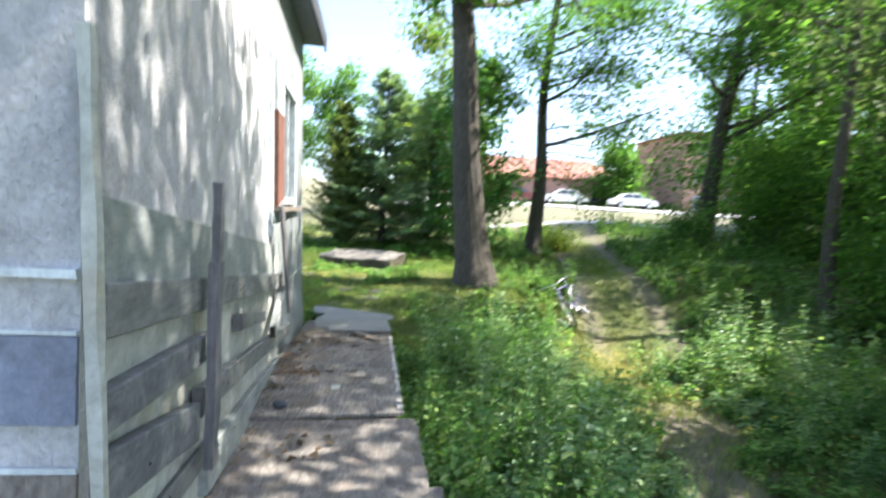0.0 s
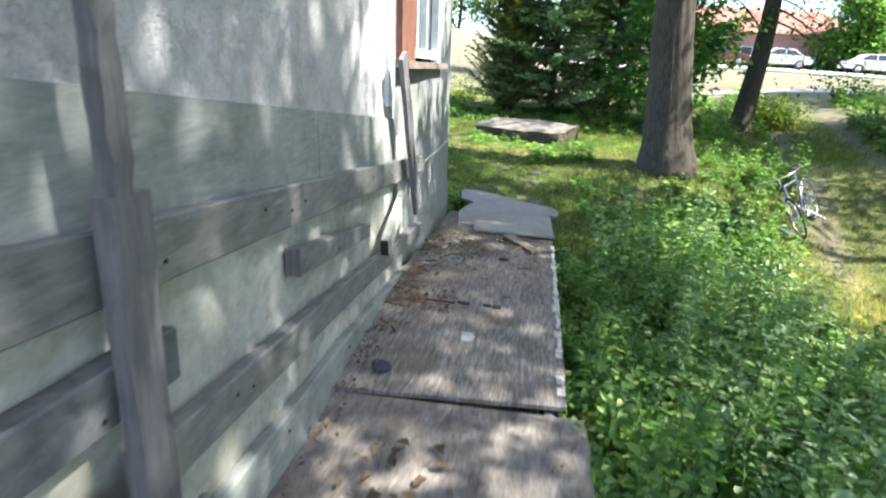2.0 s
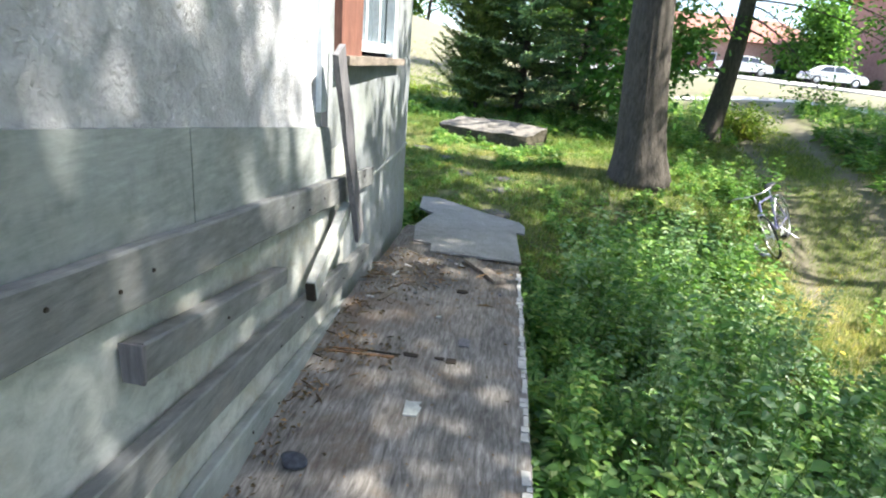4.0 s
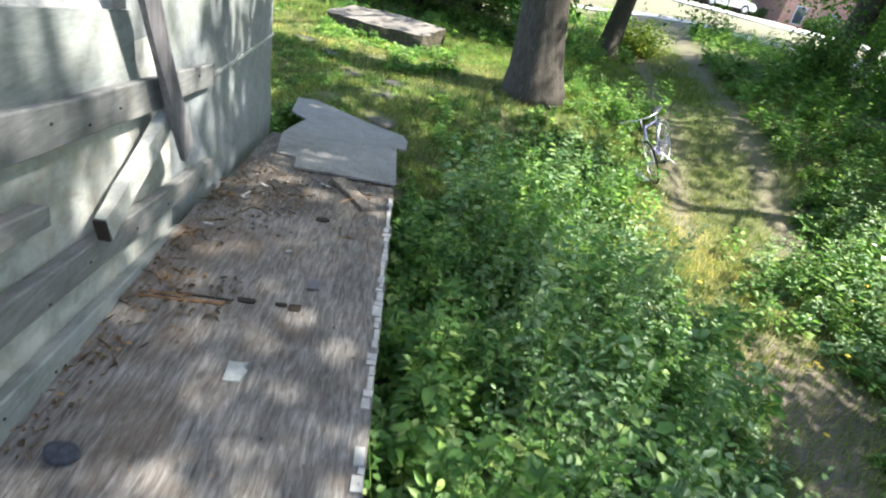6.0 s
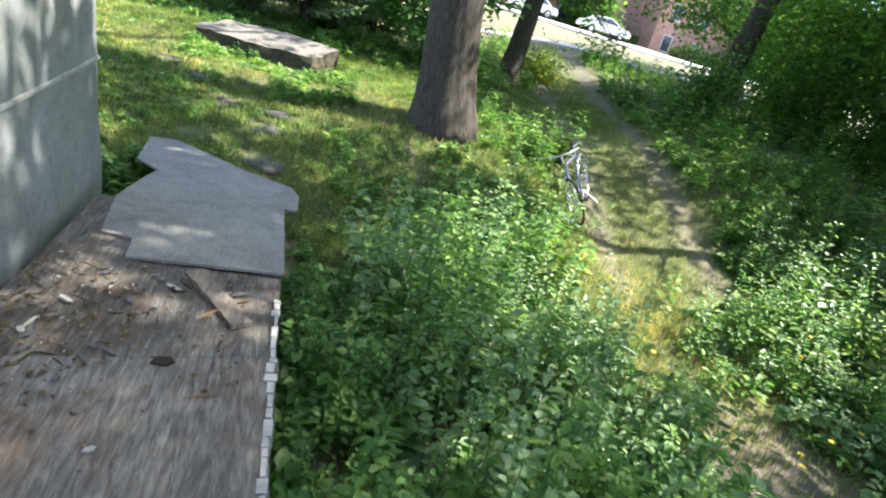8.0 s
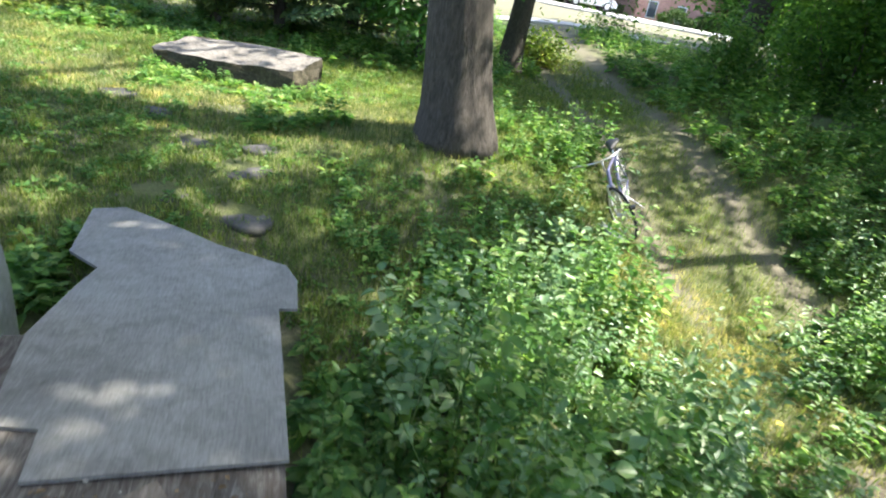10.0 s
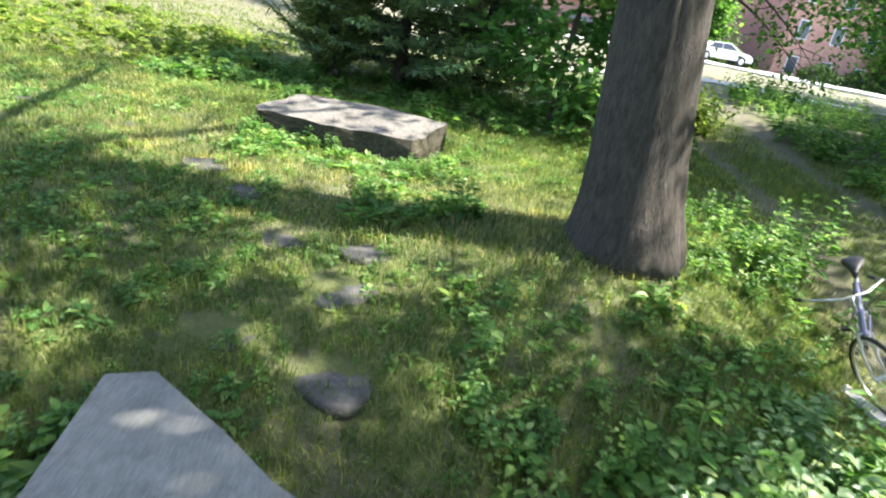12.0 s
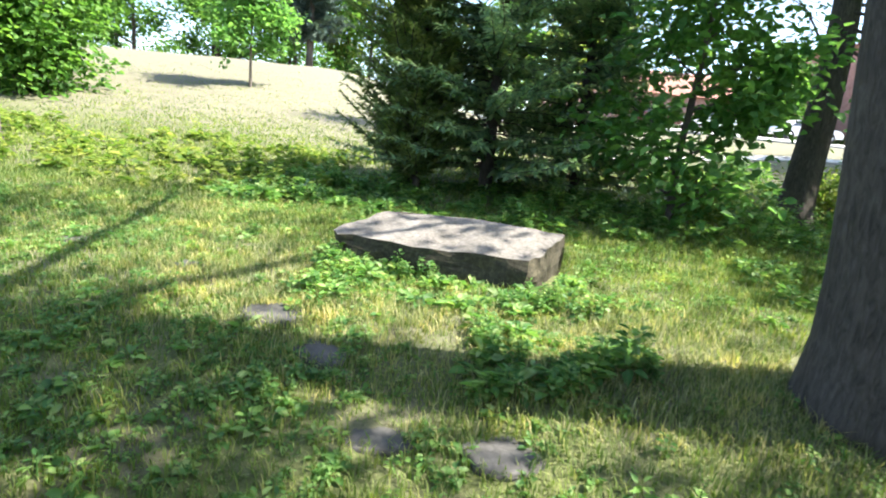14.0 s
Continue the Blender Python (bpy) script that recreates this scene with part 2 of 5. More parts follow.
def blades(pos, d, length, width, bend):
    """Grass blades that lean towards d."""
    side = unit(np.cross(d, np.array([0, 0, 1.0])[None, :]) + 1e-6) * width[:, None] / 2
    up = np.zeros_like(pos)
    up[:, 2] = length
    mid = pos + up * .55 + d * (length * bend * .3)[:, None]
    top = pos + up * (1 - .35 * bend)[:, None] + d * (length * bend)[:, None]
    return np.stack([pos - side, pos + side, mid + side * .8, mid - side * .8, top], 1)


def box(bm, lo, hi, m=None, jitter=0.0, bev=0.0):
    vs = [Vector((x, y, z)) for z in (lo[2], hi[2]) for y in (lo[1], hi[1]) for x in (lo[0], hi[0])]
    made = [bm.verts.new(m @ v if m else v) for v in vs]
    if jitter:
        for v in made:
            v.co += Vector([random.uniform(-jitter, jitter) for _ in range(3)])
    fs = [bm.faces.new([made[i] for i in q]) for q in ((0, 2, 3, 1), (4, 5, 7, 6), (0, 1, 5, 4), (2, 6, 7, 3), (0, 4, 6, 2), (1, 3, 7, 5))]
    if bev:
        es = {e for f in fs for e in f.edges}
        bmesh.ops.bevel(bm, geom=list(es), offset=bev, segments=2, affect='EDGES', profile=.6)
    return made


def tube_bm(bm, pts, radii, segs=12, rough=0.0, seed=0):
    """A tapered tube along points, with an uneven skin."""
    rings = []
    n = len(pts)
    for i, (p, r) in enumerate(zip(pts, radii)):
        a = Vector(pts[max(0, i - 1)])
        b = Vector(pts[min(n - 1, i + 1)])
        t = (b - a).normalized()
        x = t.cross(Vector((0, 1, 0.13))).normalized()
        y = t.cross(x)
        ring = []
        for k in range(segs):
            an = 2 * math.pi * k / segs
            rr = r
            if rough:
                rr *= 1 + rough * noise.noise(Vector((math.cos(an) * 4 + seed, math.sin(an) * 4, i * .12))) + rough * .35 * abs(noise.noise(Vector((math.cos(an) * 13 + seed, math.sin(an) * 13, i * .16))))
            ring.append(bm.verts.new(Vector(p) + x * (math.cos(an) * rr) + y * (math.sin(an) * rr)))
        rings.append(ring)
    for r0, r1 in zip(rings, rings[1:]):
        for k in range(segs):
            bm.faces.new((r0[k], r0[(k + 1) % segs], r1[(k + 1) % segs], r1[k]))
    bm.faces.new(rings[0][::-1])
    bm.faces.new(rings[-1])


def thing(name, label, category, at=(0, 0, 0), group="", kind=""):
    ob = new(name)
    ob.location = at
    ob.empty_display_size = .2
    return tagged(ob, label, category, group, kind)


def sstep(a, b, x):
    t = np.clip((x - a) / (b - a), 0, 1)
    return t * t * (3 - 2 * t)


def path_x(y):
    """The middle of the dirt track."""
    return 6.55 + .20 * np.maximum(y - 10.5, -4) + .005 * np.maximum(0, y - 10.5) ** 2


def ground_z(x, y):
    x, y = np.asarray(x, float), np.asarray(y, float)
    s = sstep(5.0, 9.5, y - .65 * np.clip(x - .5, 0, 5.5))
    z = -1.15 + .75 * s
    z = z + .045 * np.maximum(0, np.minimum(y, 48) - 14) * sstep(-12, 4, y)
    z = z + .12 * np.clip(y + .35 * (np.clip(x, 1, 4) - 1) - 7.7, 0, 4) + .018 * np.maximum(0, np.minimum(y, 48) - 11)
    z = z - .09 * np.exp(-((x - .3) / 1.7) ** 2 - ((y - 12.3) / 1.0) ** 2)
    z = z + 2.4 * sstep(15, 46, y) * sstep(5, -9, x)
    z = z + .6 * sstep(6.5, 12, x) * sstep(4, 12, y)
    z = z + .05 * np.sin(x * .9 + y * .4) * np.cos(y * .7 - x * .3) + .02 * np.sin(x * 3.1) * np.sin(y * 2.7 + 1)
    z = z - .20 * np.exp(-((x - 5.6) / 1.2) ** 2 - ((y - 10.4) / 1.7) ** 2)
    z = z + .37 * np.exp(-((x - 1.2) / .75) ** 2) * sstep(-3, 0, y) * sstep(8.5, 6.5, y)
    far = sstep(70, 400, np.hypot(x, y))
    return z * (1 - far)


# ---- ground ----
def graded(a, b, step, far):
    inner = np.arange(a, b + step / 2, step)
    out = step * 1.25 ** np.arange(1, 60)
    out = np.cumsum(out)
    out = out[out < far]
    return np.concatenate([a - out[::-1], inner, b + out])


gx, gy = graded(-9, 20, .16, 1500), graded(-5, 30, .16, 1500)
GX, GY = np.meshgrid(gx, gy)
GZ = ground_z(GX, GY)
rough_z = np.array([[noise.noise(Vector((x * 1.7, y * 1.7, 0))) * .035 + noise.noise(Vector((x * 5, y * 5, 3))) * .014 if abs(x) < 21 and -6 < y < 31 else 0.0 for x in gx] for y in gy])
GZ = GZ + rough_z
nx, ny = len(gx), len(gy)
me = bpy.data.meshes.new("ground")
me.vertices.add(nx * ny)
me.vertices.foreach_set("co", np.stack([GX, GY, GZ], -1).astype(np.float32).ravel())
idx = np.arange(nx * ny).reshape(ny, nx)
quads = np.stack([idx[:-1, :-1], idx[:-1, 1:], idx[1:, 1:], idx[1:, :-1]], -1).reshape(-1, 4)
me.loops.add(quads.size)
me.loops.foreach_set("vertex_index", quads.ravel().astype(np.int32))
me.polygons.add(len(quads))
me.polygons.foreach_set("loop_start", (np.arange(len(quads)) * 4).astype(np.int32))
me.update(calc_edges=True)
me.polygons.foreach_set("use_smooth", [True] * len(quads))


def track_mask(x, y):
    """Bare soil of the two wheel ruts."""
    c = path_x(y)
    ruts = np.exp(-((x - c + .75) / .3) ** 2) + np.exp(-((x - c - .85) / .3) ** 2)
    return np.clip(ruts, 0, 1) * sstep(7.6, 9.2, y) * (1 - sstep(25, 27, y))


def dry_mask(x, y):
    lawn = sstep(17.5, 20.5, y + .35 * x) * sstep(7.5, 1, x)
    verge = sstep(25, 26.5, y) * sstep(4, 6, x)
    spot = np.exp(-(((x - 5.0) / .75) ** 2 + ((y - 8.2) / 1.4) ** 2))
    # dry band before the slab, its straw tone also standing in for sunlight
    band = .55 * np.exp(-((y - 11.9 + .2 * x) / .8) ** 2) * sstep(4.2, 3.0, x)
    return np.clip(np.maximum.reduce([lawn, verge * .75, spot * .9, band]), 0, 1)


def foot_d(x, y):
    """Distance from the bare footpath that leaves the track."""
    ax, ay, bx_, by_ = 5.5, 6.2, 3.9, 2.0
    t = np.clip(((x - ax) * (bx_ - ax) + (y - ay) * (by_ - ay)) / ((bx_ - ax) ** 2 + (by_ - ay) ** 2), 0, 1)
    return np.hypot(x - ax - t * (bx_ - ax) - .12 * np.sin(y * 2.3), y - ay - t * (by_ - ay))


cov = me.color_attributes.new("cover", 'FLOAT_COLOR', 'POINT')
bare = np.exp(-(((GX - 5.4) / .9) ** 2 + ((GY - 6.0) / .9) ** 2)) * 1.1 + np.exp(-((GX - 1.5) / .7) ** 2) * (GY < 8) * .35 + np.exp(-(foot_d(GX, GY) / .55) ** 2) * .95
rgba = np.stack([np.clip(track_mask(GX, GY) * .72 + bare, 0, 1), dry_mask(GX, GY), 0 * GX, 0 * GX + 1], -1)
cov.data.foreach_set("color", rgba.astype(np.float32).ravel())
me.materials.append(M_GROUND)
ground = tagged(new("ground", me), "uneven ground of turf, soil and dry straw-coloured lawn", "ground", kind="structure")


def strip(name, pts, width, material, lift, label, category):
    """A ribbon that lies on the ground along points, with a small thickness."""
    bm = bmesh.new()
    rows = []
    n = len(pts)
    for i in range(n):
        a, b = Vector(pts[max(0, i - 1)]), Vector(pts[min(n - 1, i + 1)])
        t = (b - a).normalized()
        s = Vector((-t.y, t.x))
        row = []
        for k in range(9):
            q = Vector(pts[i]) + s * width * (k / 8 - .5)
            row.append(bm.verts.new((q.x, q.y, float(ground_z(q.x, q.y)) + lift)))
        rows.append(row)
    for r0, r1 in zip(rows, rows[1:]):
        for k in range(8):
            bm.faces.new((r0[k], r0[k + 1], r1[k + 1], r1[k]))
    res = bmesh.ops.extrude_face_region(bm, geom=bm.faces[:])
    bmesh.ops.translate(bm, verts=[v for v in res["geom"] if isinstance(v, bmesh.types.BMVert)], vec=(0, 0, -.12))
    bmesh.ops.recalc_face_normals(bm, faces=bm.faces[:])
    return tagged(part(name, bm, material), label, category, kind="structure")


strip("road", [(x, 47 - .10 * (x - 20)) for x in range(2, 110, 3)], 9.0, M_ASPHALT, .10, "wide pale sunlit asphalt road across the lawn", "road")
strip("pavement", [(x, 27.3 - .10 * (x - 8)) for x in np.arange(5, 60, 1.5)], 1.3, M_WALK, .05, "narrow pale concrete footpath through the lawn", "pavement")

# ---- the shack: walls, boards, window, roof ----
CORNER = 7.56


def wall_x(y):
    return -.02 + .045 * (3.4 - y) if y < 3.4 else -.02 - .115 * (y - 3.4) / 4.3


def wall_slab(bm, y0, y1, z0, z1, off, thick, ny_=10, nz_=6, flare=0.0, wob=0.004):
    """A piece of the wall that follows its line, thick towards the inside."""
    grid = []
    for i in range(ny_ + 1):
        y = y0 + (y1 - y0) * i / ny_
        col = []
        for k in range(nz_ + 1):
            za = z0(y) if callable(z0) else z0
            zb = z1(y) if callable(z1) else z1
            z = za + (zb - za) * k / nz_
            x = wall_x(y) - .03 * max(0, z) + off + wob * noise.noise(Vector((y * 2.1, z * 2.3, off * 9)))
            if flare:
                x += flare * min(.5, max(0, .55 - z)) ** 2 * float(sstep(4.9, 5.8, y))
                x += .03 * math.sin((y - 5) * 1.1) * float(sstep(4.9, 5.8, y))
            col.append((x, y, z))
        grid.append(col)
    f = [[bm.verts.new(p) for p in c] for c in grid]
    b = [[bm.verts.new((p[0] - thick, p[1], p[2])) for p in c] for c in grid]
    for i in range(ny_):
        for k in range(nz_):
            bm.faces.new((f[i][k], f[i + 1][k], f[i + 1][k + 1], f[i][k + 1]))
            bm.faces.new((b[i][k], b[i][k + 1], b[i + 1][k + 1], b[i + 1][k]))
    for i in range(ny_):
        bm.faces.new((f[i][0], b[i][0], b[i + 1][0], f[i + 1][0]))
        bm.faces.new((f[i][-1], f[i + 1][-1], b[i + 1][-1], b[i][-1]))
    for k in range(nz_):
        bm.faces.new((f[0][k], f[0][k + 1], b[0][k + 1], b[0][k]))
        bm.faces.new((f[-1][k], b[-1][k], b[-1][k + 1], f[-1][k + 1]))


def sheet_top(y):
    return 1.672 - .104 * y


WIN = (4.72, 6.50, 1.59, 3.05)
EAVE = 4.13
shack = thing("shack", "weathered white stucco shack with patched plywood siding", "building")
bm = bmesh.new()
wall_slab(bm, .465, 4.40, lambda y: sheet_top(y) - .15, EAVE, 0, .16, 24, 10)
part("stucco_wall", bm, M_STUCCO, shack, "rough white stucco wall")
bm = bmesh.new()
wall_slab(bm, .465, 4.95, -.55, lambda y: sheet_top(min(y, 4.4)) - .15, 0, .16, 24, 10)
part("lower_wall", bm, M_LOWER, shack, "pale green peeling plywood lower wall")
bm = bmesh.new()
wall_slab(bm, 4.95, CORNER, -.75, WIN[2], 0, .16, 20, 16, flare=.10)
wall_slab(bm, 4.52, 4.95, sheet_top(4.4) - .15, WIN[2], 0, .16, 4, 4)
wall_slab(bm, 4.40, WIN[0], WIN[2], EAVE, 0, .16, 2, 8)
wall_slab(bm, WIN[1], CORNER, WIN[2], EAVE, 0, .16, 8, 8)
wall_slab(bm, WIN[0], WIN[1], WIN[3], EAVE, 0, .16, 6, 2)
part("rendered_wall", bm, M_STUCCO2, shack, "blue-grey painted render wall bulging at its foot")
bm = bmesh.new()
wall_slab(bm, 4.40, 4.52, sheet_top(4.4) - .2, WIN[2], -.07, .09, 2, 4)
part("gap", bm, M_ROTTEN, shack, "dark open gap between two wall panels")
# ridge of render along the end wall
bm = bmesh.new()
wall_slab(bm, 5.2, CORNER + .012, .70, .72, .012, .03, 16, 1, flare=.10)
part("ridge", bm, M_LOWER, shack, "raised pale ridge of render")
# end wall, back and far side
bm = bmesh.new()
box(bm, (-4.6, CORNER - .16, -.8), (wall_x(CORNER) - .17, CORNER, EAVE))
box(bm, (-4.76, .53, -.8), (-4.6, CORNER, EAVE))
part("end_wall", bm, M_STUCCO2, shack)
bm = bmesh.new()
rz = EAVE + .02
for s0, s1 in (((.04, rz), (-2.4, rz + 1.25)), ((-5.1, rz), (-2.4, rz + 1.25))):
    prof = [(s0[0], s0[1]), (s1[0], s1[1]), (s1[0], s1[1] + .12), (s0[0], s0[1] + .12)]
    r0 = [bm.verts.new((px, .0, pz)) for px, pz in prof]
    r1 = [bm.verts.new((px, CORNER + .32, pz)) for px, pz in prof]
    for k in range(4):
        bm.faces.new((r0[k], r0[(k + 1) % 4], r1[(k + 1) % 4], r1[k]))
    bm.faces.new(r0[::-1])
    bm.faces.new(r1)
bmesh.ops.recalc_face_normals(bm, faces=bm.faces[:])
roof = part("roof", bm, M_ROOF, shack, "dark shingle roof with an overhanging eave")
bm = bmesh.new()
box(bm, (.045, .0, EAVE - .10), (.072, CORNER + .33, EAVE + .15))
part("fascia", bm, M_ROOF, roof)
bm = bmesh.new()
box(bm, (-.30, .0, EAVE - .03), (.04, CORNER + .30, EAVE + .0))
part("soffit", bm, M_SOFFIT, roof, "blue-grey boarded soffit")
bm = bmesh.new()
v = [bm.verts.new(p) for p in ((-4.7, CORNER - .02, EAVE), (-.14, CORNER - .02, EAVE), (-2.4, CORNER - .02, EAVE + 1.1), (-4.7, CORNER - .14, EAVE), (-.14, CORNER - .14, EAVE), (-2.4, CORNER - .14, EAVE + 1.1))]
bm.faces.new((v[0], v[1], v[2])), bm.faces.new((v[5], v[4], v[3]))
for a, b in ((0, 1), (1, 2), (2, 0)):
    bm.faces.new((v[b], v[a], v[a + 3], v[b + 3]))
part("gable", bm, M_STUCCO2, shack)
# window
win = thing("window_1", "old window with red-brown and faded white frame", "window", kind="structure")
# the first piece is a pale bar standing in for sunlight on the stucco
for nm, y0, y1, z0, z1, o, mt in (("sun_streak", 4.30, 4.40, 1.30, 3.1, .03, M_TRIM), ("jamb", WIN[0] - .10, WIN[0] + .40, WIN[2], 2.56, .045, M_RED), ("jamb", WIN[0] - .10, WIN[0] + .40, 2.565, WIN[3], .04, M_TRIM), ("jamb", WIN[1] - .09, WIN[1] + .02, WIN[2], WIN[3], .02, M_TRIM),
                                  ("head", WIN[0] - .02, WIN[1] + .02, WIN[3] - .09, WIN[3], .03, M_TRIM), ("mullion", WIN[0] + .72, WIN[0] + .78, WIN[2] + .03, WIN[3] - .09, -.01, M_TRIM),
                                  ("mullion", WIN[0] + 1.18, WIN[0] + 1.24, WIN[2] + .03, WIN[3] - .09, -.01, M_TRIM), ("rail", WIN[0] + .09, WIN[1] - .09, WIN[2] + .03, WIN[2] + .10, -.012, M_TRIM)):
    bm = bmesh.new()
    wall_slab(bm, y0, y1, z0, z1, o, .07, 2, 2)
    part(nm, bm, mt, win, "peeling red-brown jamb" if mt is M_RED else "")
bm = bmesh.new()
wall_slab(bm, WIN[0] - .12, WIN[1] + .08, WIN[2] - .05, WIN[2], .10, .16, 6, 1)
part("sill", bm, M_STICK, win, "worn wooden sill")
mg, ntg, pg = base_mat("dusty_glass", .06)
pg.inputs["Base Color"].default_value = (.10, .13, .15, 1)
pg.inputs["Specular IOR Level"].default_value = .8
bm = bmesh.new()
wall_slab(bm, WIN[0] + .05, WIN[1] - .05, WIN[2] + .02, WIN[3] - .03, -.06, .012, 2, 2, wob=0)
part("pane", bm, mg, win, "dull dusty pane")


def plank(name, y0, z0, y1, z1, width, off, thick, material, label, wob=.006, taper=1.0, tilt=0.0, parts=()):
    """A board nailed along the wall from (y0, z0) to (y1, z1), the given heights being its top edge."""
    bm = bmesh.new()
    n = max(4, int(abs(y1 - y0) / .12))
    rings = []
    for i in range(n + 1):
        f = i / n
        y, z = y0 + (y1 - y0) * f, z0 + (z1 - z0) * f
        w = width * (1 + (taper - 1) * f)
        wz = wob * noise.noise(Vector((y * 3, z0 * 7, 1.3)))
        wb = wob * noise.noise(Vector((y * 4, z0 * 7, 5.3)))
        x = wall_x(y) - .03 * max(0, z - width / 2) + off
        e = .006
        prof = [(x, z + wz - e), (x + thick - e, z + wz), (x + thick + tilt, z + wz - e), (x + thick + tilt, z - w + wb + e), (x + thick - e, z - w + wb), (x, z - w + wb)]
        rings.append([bm.verts.new((px, y, pz)) for px, pz in prof])
    for r0, r1 in zip(rings, rings[1:]):
        for k in range(6):
            bm.faces.new((r0[k], r1[k], r1[(k + 1) % 6], r0[(k + 1) % 6]))
    bm.faces.new(rings[0])
    bm.faces.new(rings[-1][::-1])
    bmesh.ops.recalc_face_normals(bm, faces=bm.faces[:])
    ob = part(name, bm, material, shack, label)
    for k in range(int(abs(y1 - y0) / .55)):
        f = random.uniform(.04, .97)
        y, z = y0 + (y1 - y0) * f, z0 + (z1 - z0) * f - width * random.uniform(.2, .8)
        nb = bmesh.new()
        bmesh.ops.create_cone(nb, segments=8, radius1=.006, radius2=.005, depth=.004, cap_ends=True, matrix=Matrix.Translation((wall_x(y) - .03 * max(0, z) + off + thick + tilt + .004, y, z)) @ Matrix.Rotation(radians(90), 4, 'Y'))
        part("nail_head", nb, M_ROTTEN, ob)
    return ob


# upper patch of plywood in two pieces with a joint
def ply_patch(y0, y1, label):
    bm = bmesh.new()
    wall_slab(bm, y0, y1, lambda y: 1.37 - .109 * y, sheet_top, .022, .02, max(4, int((y1 - y0) * 6)), 4, wob=.006)
    return part("plywood_patch", bm, M_PANEL, shack, label)


ply_patch(.51, 2.99, "grey-green peeling plywood patch")
ply_patch(2.997, 4.53, "grey-green plywood patch streaked with sun")
plank("siding_board", .49, 1.357, 4.72, .896, .165, .022, .05, M_BOARD, "thick weathered grey plank nailed along the wall", taper=.92)
plank("siding_board", 4.78, .889, 5.58, .802, .14, .022, .036, M_BOARD, "short end of weathered grey plank")
plank("siding_board", .485, 1.043, 1.78, .934, .14, .005, .065, M_SLATE, "slate-grey siding plank with peeling paint")
plank("siding_board", .485, .857, 1.52, .645, .19, .005, .065, M_SLATE, "slate-grey siding plank with peeling paint")
plank("siding_board", .485, .463, 1.9, .32, .12, .004, .03, M_BOARD, "low grey siding plank")
plank("batten", 2.60, .875, 3.66, .685, .12, .012, .065, M_BOARD, "thick grey batten with a cut end", taper=.65)
bm = bmesh.new()
box(bm, (.006, 2.588, .757), (.068, 2.599, .871), jitter=.002)
part("cut_end", bm, M_POST, shack, "dark sawn end of the batten")
plank("batten", 1.60, .69, 5.50, .205, .15, .012, .055, M_BOARD, "long low batten along the foot of the wall", taper=.85)
plank("skirt_board", 1.75, .30, 4.95, -.02, .24, .004, .05, M_PANEL, "stained skirting plywood at the wall foot")


def leaning(name, p0, p1, width, thick, material, label, parent=shack, roll=0.0):
    """A straight stick between two points."""
    bm = bmesh.new()
    a, b = Vector(p0), Vector(p1)
    d = b - a
    n = 8
    z = d.normalized()
    x = Vector((1, 0, 0)) - z * z.x
    x.normalize()
    y = z.cross(x)
    x, y = x * math.cos(roll) + y * math.sin(roll), y * math.cos(roll) - x * math.sin(roll)
    rings = []
    for i in range(n + 1):
        c = a + d * (i / n)
        j = [random.uniform(-.004, .004) for _ in range(8)]
        rings.append([bm.verts.new(c + x * (sx * thick / 2 + j[k]) + y * (sy * width / 2 + j[k + 4])) for k, (sx, sy) in enumerate(((-1, -1), (1, -1), (1, 1), (-1, 1)))])
    for r0, r1 in zip(rings, rings[1:]):
        for k in range(4):
            bm.faces.new((r0[k], r0[(k + 1) % 4], r1[(k + 1) % 4], r1[k]))
    bm.faces.new(rings[0][::-1])
    bm.faces.new(rings[-1])
    bmesh.ops.recalc_face_normals(bm, faces=bm.faces[:])
    return part(name, bm, material, parent, label)


leaning("loose_board", (.03, 4.27, 1.62), (.07, 4.80, .50), .13, .03, M_POST, "loose splintered board hanging across the wall")
leaning("strut", (.0, 4.70, .69), (.04, 3.97, .445), .11, .05, M_LOWER, "short broken pale strut leaning on the wall")
leaning("cut_end", (.041, 3.968, .4443), (.041, 3.955, .4400), .10, .046, M_ROTTEN, "dark rotten end of the strut")
leaning("corner_pole", (.225, .36, -.03), (.135, .365, 2.05), .036, .032, M_LOWER, "tall grey-white pole nailed upright to the wall")
leaning("upright_post", (.160, 1.57, .31), (.162, 1.57, 1.32), .098, .046, M_POST, "dark weathered upright post against the planks")
leaning("upright_post", (.164, 1.555, 1.28), (.166, 1.55, 1.70), .052, .04, M_POST, "thin split top of the upright post")

# near end wall with its painted panel and ledge
bm = bmesh.new()
box(bm, (-4.6, .40, -.8), (.115, .46, EAVE))
part("end_wall", bm, M_STUCCO, shack, "white stucco end wall")
bm = bmesh.new()
box(bm, (-1.6, .385, .978), (.115, .402, 1.225), jitter=.003)
part("painted_panel", bm, M_BLUE, shack, "slate-blue painted panel")
bm = bmesh.new()
box(bm, (-1.7, .37, 1.385), (.115, .40, 1.408), jitter=.003)
part("ledge", bm, M_TRIM, shack, "narrow white ledge above the painted panel")
bm = bmesh.new()
box(bm, (-1.7, .385, .84), (.115, .40, .855), jitter=.003)
part("ledge", bm, M_TRIM, shack)
bm = bmesh.new()
box(bm, (-1.7, .38, 1.228), (.115, .40, 1.24), jitter=.002)
part("ledge", bm, M_TRIM, shack)
bm = bmesh.new()
box(bm, (-1.7, .386, .50), (.115, .402, .838), jitter=.003)
part("lower_panel", bm, M_PLY1, shack, "brown weathered board below the ledge")
v = bmesh.new()
